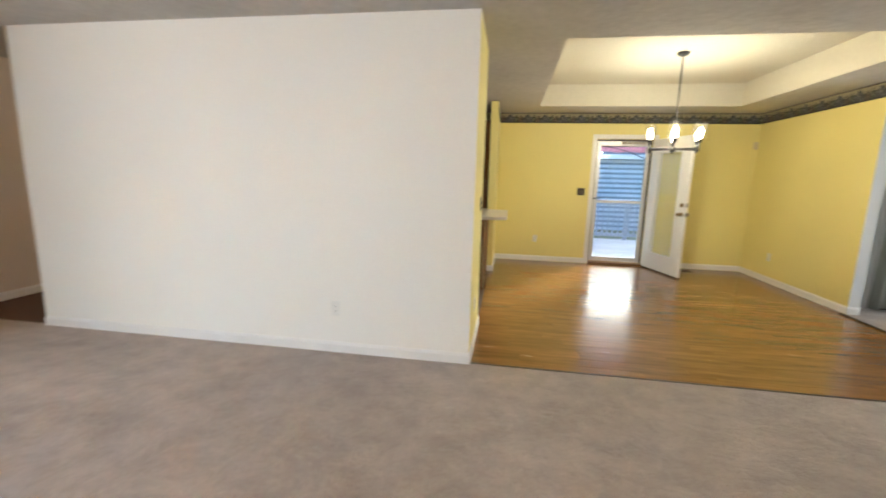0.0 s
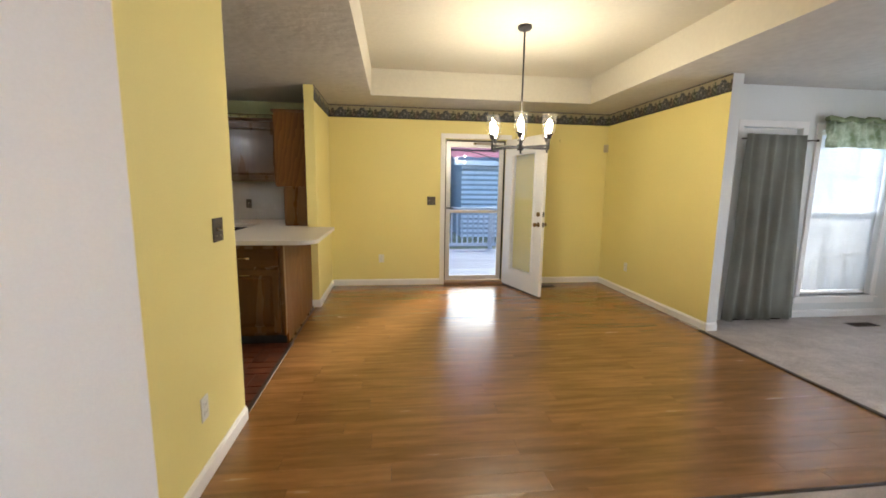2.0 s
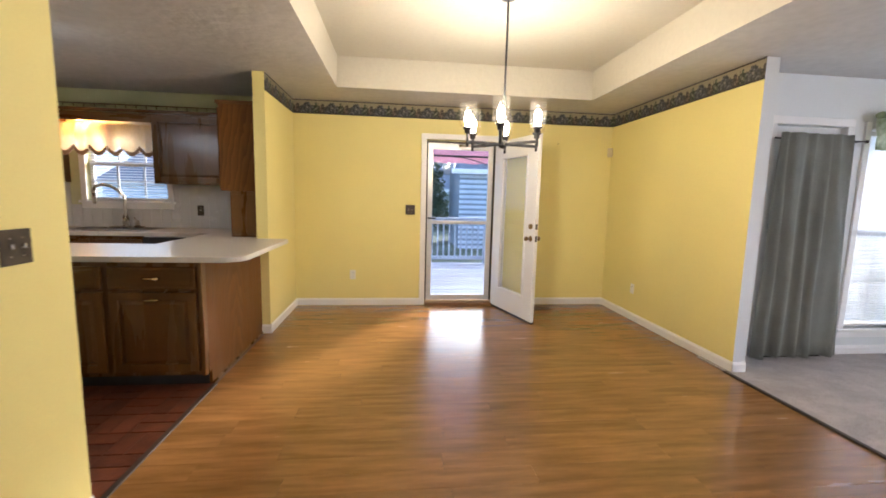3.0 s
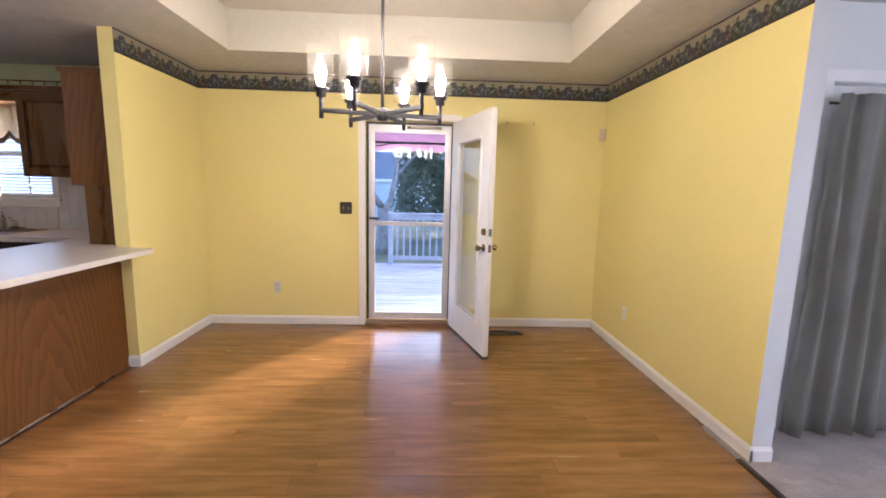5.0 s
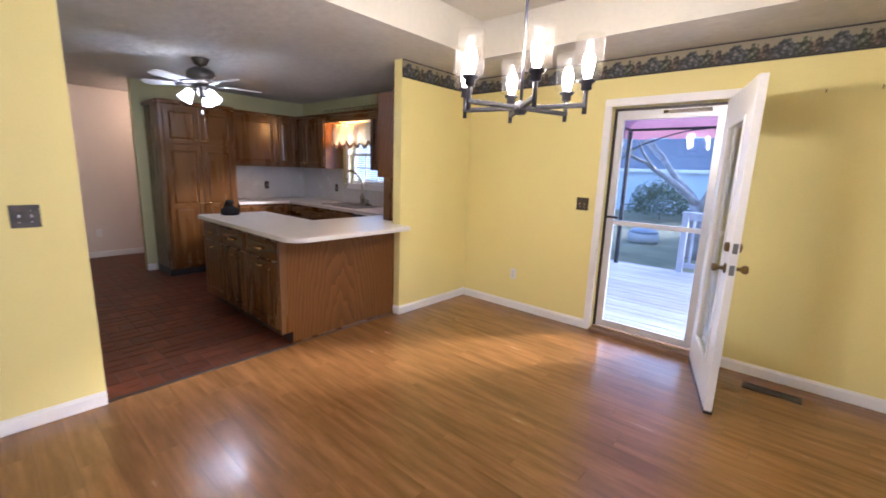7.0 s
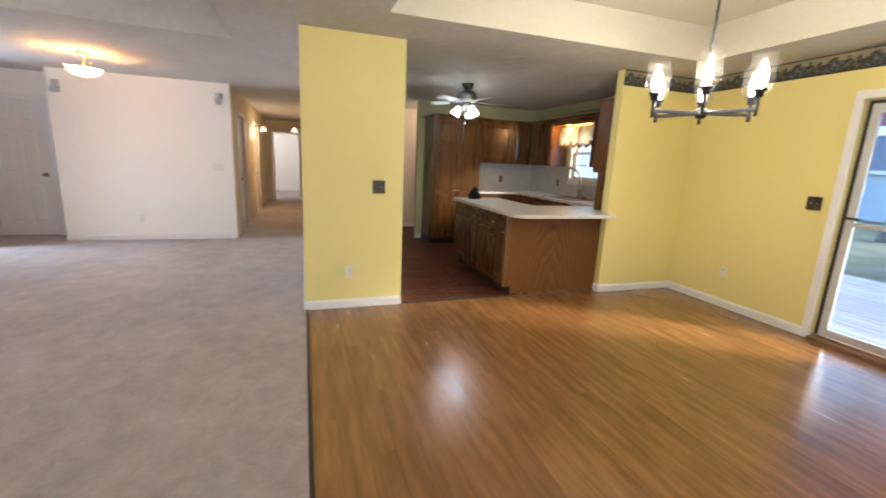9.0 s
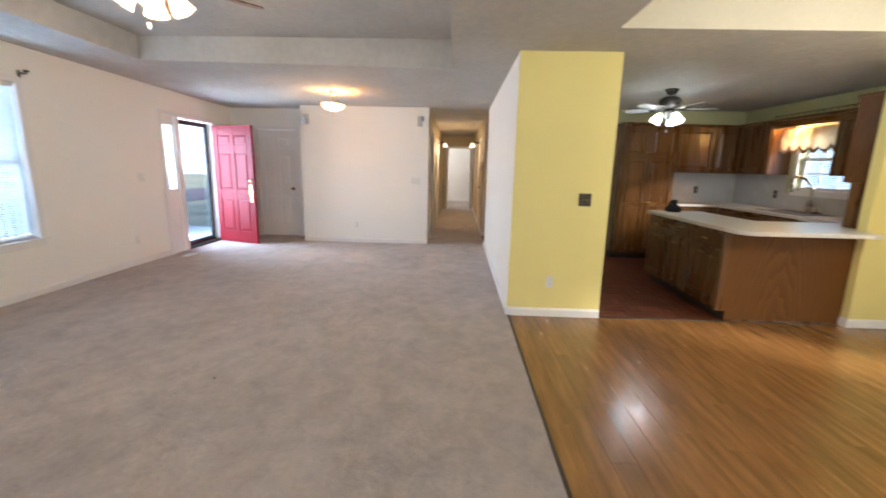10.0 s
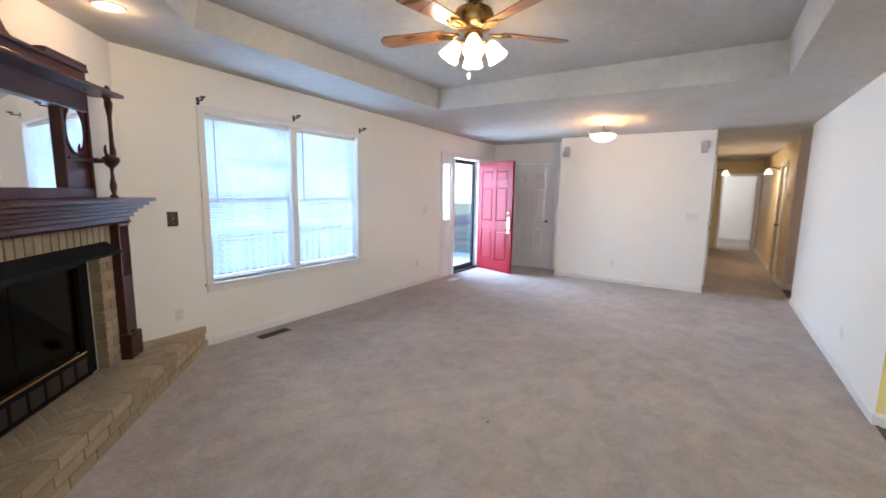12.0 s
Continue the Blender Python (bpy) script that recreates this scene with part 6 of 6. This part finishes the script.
# gazebo frame with a faded canopy
gz = thing("gazebo", pose(0.30, 8.05, -0.10), "black metal gazebo with a faded rose canopy", "gazebo")
for x, y in ((0, 0), (3.1, 0), (0, 3.05), (3.1, 3.05)):
    part("post", boxm(x - 0.03, x + 0.03, y - 0.03, y + 0.03, 0, 2.35, 0.004), BLACK, gz)
for a, b in (((0, 3.05), (3.1, 3.05)), ((0, 0), (3.1, 0)), ((0, 0), (0, 3.05)), ((3.1, 0), (3.1, 3.05))):
    part("beam", tube(bmesh.new(), [(*a, 2.34), (*b, 2.34)], 0.02, 8), BLACK, gz)
for x0, s in ((0, 1), (3.1, -1)):
    for y in (0, 3.05):
        part("brace", tube(bmesh.new(), [(x0 + s * u * 1.2, y, 2.0 + 0.33 * math.sin(u * math.pi / 2)) for u in (0, 0.2, 0.4, 0.6, 0.8, 1.0)], 0.012, 6), BLACK, gz)
bm = bmesh.new()
lo = [bm.verts.new(p) for p in ((-0.12, -0.12, 2.36), (3.22, -0.12, 2.36), (3.22, 3.17, 2.36), (-0.12, 3.17, 2.36))]
hi = [bm.verts.new(p) for p in ((1.2, 1.2, 2.95), (1.9, 1.2, 2.95), (1.9, 1.85, 2.95), (1.2, 1.85, 2.95))]
bm.faces.new(hi)
for k in range(4):
    bm.faces.new((lo[k], lo[(k + 1) % 4], hi[(k + 1) % 4], hi[k]))
part("canopy", bm, CANOPY, gz)
for a, b in (((-0.12, -0.12), (3.22, -0.12)), ((3.22, -0.12), (3.22, 3.17)), ((3.22, 3.17), (-0.12, 3.17)), ((-0.12, 3.17), (-0.12, -0.12))):
    bm = bmesh.new()
    n = 24
    up = [bm.verts.new((a[0] + (b[0] - a[0]) * k / n, a[1] + (b[1] - a[1]) * k / n, 2.36)) for k in range(n + 1)]
    dn = [bm.verts.new((v.co.x, v.co.y, 2.20 + 0.015 * math.cos(k * math.pi / 2))) for k, v in enumerate(up)]
    for k in range(n):
        bm.faces.new((up[k], up[k + 1], dn[k + 1], dn[k]))
    part("canopy_skirt", bm, CANOPY, gz)


# trees and shrubs
def tree(m, h, r, seed, label, spread=0.55, fork=0.32):
    rng = random.Random(seed)
    g = thing("tree", m, label, "tree")
    bm = bmesh.new()
    tips = []

    def limb(p, d, n, rad, depth):
        pts, rr = [p], [rad]
        for k in range(5):
            d = (d + Vector((rng.uniform(-1, 1), rng.uniform(-1, 1), rng.uniform(-0.4, 0.6))) * 0.16).normalized()
            p = p + d * (n / 5)
            pts.append(p)
            rr.append(rad * (1 - 0.09 * (k + 1)))
        tube(bm, pts, rr, 7 if depth < 2 else 5)
        tips.append(p)
        if depth < 4:
            for k in range(3 if depth == 0 else rng.choice((2, 3))):
                a = rng.uniform(0, 2 * math.pi)
                nd = (d + Vector((math.cos(a), math.sin(a), rng.uniform(-0.1, 0.5))) * rng.uniform(spread, spread * 1.6)).normalized()
                limb(pts[-1 if k else -2], nd, max(n, h * 0.26 * 0.75 ** depth) * rng.uniform(0.68, 0.9), rr[-1] * 0.68, depth + 1)
    limb(Vector((0, 0, 0)), Vector((0.12, 0, 1)), h * fork, r, 0)
    part("trunk", bm, BARK, g)
    return g


def shrub(m, rx, rz, n, seed, label, name="shrub", leaf=0.06):
    rng = random.Random(seed)
    g = thing(name, m, label, name)
    verts, faces = [], []
    for k in range(n):
        a, b = rng.uniform(0, 2 * math.pi), rng.uniform(-0.2, 1.0)
        q = rng.uniform(0.55, 1.0) * (1 + 0.25 * noise.noise((a * 1.5, b * 2, seed)))
        c = Vector((math.cos(a) * math.sqrt(max(0, 1 - b * b)) * rx * q, math.sin(a) * math.sqrt(max(0, 1 - b * b)) * rx * q, rz * 0.9 * (b * q + 0.35)))
        u = Vector((rng.uniform(-1, 1), rng.uniform(-1, 1), rng.uniform(-1, 1))).normalized() * leaf
        v = u.cross(Vector((rng.uniform(-1, 1), rng.uniform(-1, 1), rng.uniform(-1, 1)))).normalized() * leaf * 0.5
        i = len(verts)
        verts += [c - u, c + v, c + u, c - v]
        faces.append((i, i + 1, i + 2, i + 3))
    me = bpy.data.meshes.new("crown")
    me.from_pydata([tuple(v) for v in verts], [], faces)
    me.materials.append(LEAF)
    part("crown", me, LEAF, g)
    part("trunk", tube(bmesh.new(), [(0, 0, 0), (0.03, 0, rz * 0.5)], [0.06, 0.03], 7), BARK, g)
    return g


tree(pose(0.75, 15.5, GZ), 7.5, 0.27, 4, "bare grey multi-limbed tree in the back yard", 0.6, 0.19)
tree(pose(-4.5, 21, GZ, 0, 0, 70), 9, 0.2, 9, "bare grey tree in the back yard")
tree(pose(9.0, 23, GZ, 0, 0, 140), 9, 0.22, 12, "bare grey tree in the back yard")
tree(pose(4.0, -24, GZ, 0, 0, 30), 9, 0.22, 15, "bare grey street tree")
shrub(pose(-2.6, 25.5, GZ), 1.5, 1.6, 4200, 3, "rounded evergreen shrub by the far house")
shrub(pose(1.9, 20.5, GZ), 1.4, 3.6, 6000, 5, "tall dark evergreen beside the shed", "evergreen_tree", 0.09)
shrub(pose(4.4, 27.0, GZ), 1.7, 1.9, 4200, 8, "rounded evergreen shrub by the far house")
shrub(pose(-7.5, -22.0, GZ), 3.0, 3.5, 2400, 18, "rounded evergreen across the street", "evergreen_tree", 0.18)
pit = thing("fire_pit", pose(-0.95, 17.2, GZ), "round dark fire pit on the lawn", "fire pit")
part("ring", lathe(bmesh.new(), [(0.40, 0), (0.46, 0.10), (0.44, 0.30), (0.38, 0.30), (0.36, 0.06), (0.01, 0.05)], 20), CONC, pit)
part("cover", lathe(bmesh.new(), [(0.43, 0.31), (0.34, 0.40), (0.15, 0.46), (0.001, 0.47)], 20), ROOF, pit)


def house(m, w, d, h, rise, label, wall_mat, wins, boards=0, name="house", roof_mat=ROOF, board_mat=None, gap=0.012, tilt=4):
    """A gabled box, local front at y = 0 looking to -y, ridge along x."""
    g = thing(name, m, label, "building")
    part("wall", boxm(0, w, 0, d, 0, h), wall_mat, g)
    bm = bmesh.new()
    o = 0.35
    a = [bm.verts.new(p) for p in ((-o, -o, h - 0.02), (w + o, -o, h - 0.02), (w + o, d / 2, h + rise), (-o, d / 2, h + rise), (-o, d + o, h - 0.02), (w + o, d + o, h - 0.02))]
    bm.faces.new((a[0], a[1], a[2], a[3]))
    bm.faces.new((a[3], a[2], a[5], a[4]))
    bmesh.ops.solidify(bm, geom=bm.faces[:], thickness=-0.12)
    part("roof", bm, roof_mat, g)
    part("fascia", boxm(-o, w + o, -o - 0.02, -o + 0.01, h - 0.16, h + 0.02), TRIM, g)
    for x in (0, w - 0.06):
        part("gable", prism(bmesh.new(), [(0, h), (d, h), (d / 2, h + rise - 0.05)], x, x + 0.06, Matrix(((0, 0, 1, 0), (1, 0, 0, 0), (0, 1, 0, 0), (0, 0, 0, 1)))), wall_mat, g)
    for x, z, ww, wh in wins:
        wn = part("window", boxm(x, x + ww, -0.05, 0.0, z, z + wh, 0.01), TRIM, g)
        for i in range(2):
            part("pane", boxm(x + 0.06, x + ww - 0.06, -0.06, -0.051, z + 0.06 + i * wh / 2, z + wh / 2 - 0.03 + i * wh / 2), mat("far_pane", (0.10, 0.12, 0.14), 0.1, 0.1, 2), wn)
    me = None
    if boards:
        for k in range(int(h / boards)):
            b = part("clapboard", me or boxm(0.0, w, -0.03, -0.002, 0.004, boards - gap), board_mat or wall_mat, g)
            me = b.data
            b.matrix_local = pose(0, 0, k * boards, tilt, 0, 0)
    return g


house(pose(-17, 30, GZ), 32, 9, 2.45, 2.1, "low pale-blue neighbouring house with a grey shingle roof", SIDING, [(4, 0.9, 1.2, 1.2), (26, 0.9, 1.6, 1.2)], 0.2)
# the shed's dark wall in wide gaps puts the boards' shade into colour
house(pose(3.35, 17.6, GZ), 3.4, 3.0, 2.95, 0.9, "blue-grey garden shed with horizontal siding", SHEDM, [], 0.19, "shed", board_mat=SIDING, gap=0.075, tilt=2)
house(pose(13.5, 13.5, GZ, 0, 0, -90), 15, 8, 3.0, 2.2, "pale neighbouring house with white framed windows", SIDING, [(2, 1.0, 1.1, 1.4), (5.5, 1.0, 1.1, 1.4), (8.5, 1.0, 1.1, 1.4), (11.5, 1.0, 1.1, 1.4)], 0.22)
house(pose(12, -26, GZ, 0, 0, 180), 16, 8, 2.9, 2.4, "pale house across the street with a grey roof", SIDING, [(2, 1.0, 1.4, 1.3), (6, 1.0, 1.4, 1.3), (11, 1.0, 1.4, 1.3)], 0.22)

# glowing pale backdrop all round; outdoor haze and brightness are put into its emission
hz = bpy.data.materials.new("glowing_haze")
hz.use_nodes = True
_n, _l = hz.node_tree.nodes, hz.node_tree.links
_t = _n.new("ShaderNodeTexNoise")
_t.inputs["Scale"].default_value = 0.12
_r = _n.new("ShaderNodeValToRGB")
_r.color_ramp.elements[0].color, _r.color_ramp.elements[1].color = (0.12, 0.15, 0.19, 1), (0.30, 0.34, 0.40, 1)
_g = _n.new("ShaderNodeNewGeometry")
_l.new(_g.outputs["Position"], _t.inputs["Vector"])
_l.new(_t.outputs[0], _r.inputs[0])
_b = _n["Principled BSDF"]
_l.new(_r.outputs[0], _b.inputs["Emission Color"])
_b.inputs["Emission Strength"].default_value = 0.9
_b.inputs["Base Color"].default_value = (0.2, 0.22, 0.25, 1)
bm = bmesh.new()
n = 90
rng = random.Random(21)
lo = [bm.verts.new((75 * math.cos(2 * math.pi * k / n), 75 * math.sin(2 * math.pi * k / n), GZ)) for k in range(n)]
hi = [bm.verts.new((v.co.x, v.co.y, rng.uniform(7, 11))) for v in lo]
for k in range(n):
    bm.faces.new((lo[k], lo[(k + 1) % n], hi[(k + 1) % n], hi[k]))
solid("backdrop", bm, hz, "glowing backdrop ring painted as a pale hazy distance", "backdrop")

# ---- floor pieces ----
deck = thing("deck", pose(0, 0, 0), "weathered pale grey wooden deck", "deck", kind="structure")
part("joists", box(boxm(-1.5, 6.55, 7.38, 11.3, GZ, -0.13), 3.88, 6.55, 5.52, 7.38, GZ, -0.13), DECK, deck)
me1 = me2 = None
for k in range(28):
    b = part("board", me1 or boxm(-1.5, 6.55, 0.003, 0.137, -0.128, -0.10, 0.003), DECK, deck)
    me1 = b.data
    b.location = (0, 7.38 + k * 0.14, 0.0015 * (k % 3))
for k in range(13):
    b = part("board", me2 or boxm(3.88, 6.55, 0.003, 0.137, -0.128, -0.10, 0.003), DECK, deck)
    me2 = b.data
    b.location = (0, 5.54 + k * 0.14, 0.0015 * (k % 3))

fl = thing("floor_wood", pose(0, 0, 0), "glossy honey oak laminate plank floor", "floor", kind="structure")
part("underlay", box(boxm(-0.215, 3.75, 2.945, 7.22, -0.06, -0.008), 1.3, 2.3, 7.22, 7.3, -0.06, -0.008), SUBFLOOR, fl)
rng = random.Random(7)
PW = 0.133
row = 0
y = 2.948
while y < 7.2:
    w = min(PW, 7.219 - y)
    x, xe = -0.212, 3.698 if y < 5.01 else 3.748
    first = rng.uniform(0.25, 1.2)
    while x < xe - 0.01:
        n = min(first if x < -0.2 else 1.22, xe - x)
        p = part("plank", boxm(0.0006, n - 0.0006, 0.0006, w - 0.0006, -0.008, -0.003), OAK, fl)
        p.location = (x, y, 0)
        x += n
    y += PW

kf = thing("floor_brick", pose(0, 0, 0), "dark brown basket-weave brick vinyl floor", "floor", kind="structure")
part("bed", boxm(-5.05, -0.212, 2.945, 7.22, -0.06, -0.007), BRICKJ, kf)
CELL = 0.205
far = bmesh.new()
mesh_pair = [None, None]
for i in range(24):
    for j in range(17):
        x, y = -0.235 - (i + 1) * CELL, 3.84 + j * CELL
        if x < -5.0 or y > 7.0 or (x > -1.7 and y > 5.2):
            continue
        for k in range(2):
            if (i + j) % 2:
                q = (x, x + CELL, y + k * CELL / 2, y + (k + 1) * CELL / 2)
            else:
                q = (x + k * CELL / 2, x + (k + 1) * CELL / 2, y, y + CELL)
            if x > -2.75 and y < 5.1:
                o = (i + j) % 2
                b = part("brick", mesh_pair[o] or boxm(0.004, q[1] - q[0] - 0.004, 0.004, q[3] - q[2] - 0.004, -0.007, -0.003), BRICKF, kf)
                mesh_pair[o] = b.data
                b.location = (q[0], q[2], 0)
            else:
                box(far, q[0] + 0.004, q[1] - 0.004, q[2] + 0.004, q[3] - 0.004, -0.007, -0.003)
tagged(part("far_bricks", far, BRICKF, kf), kind="stuff")
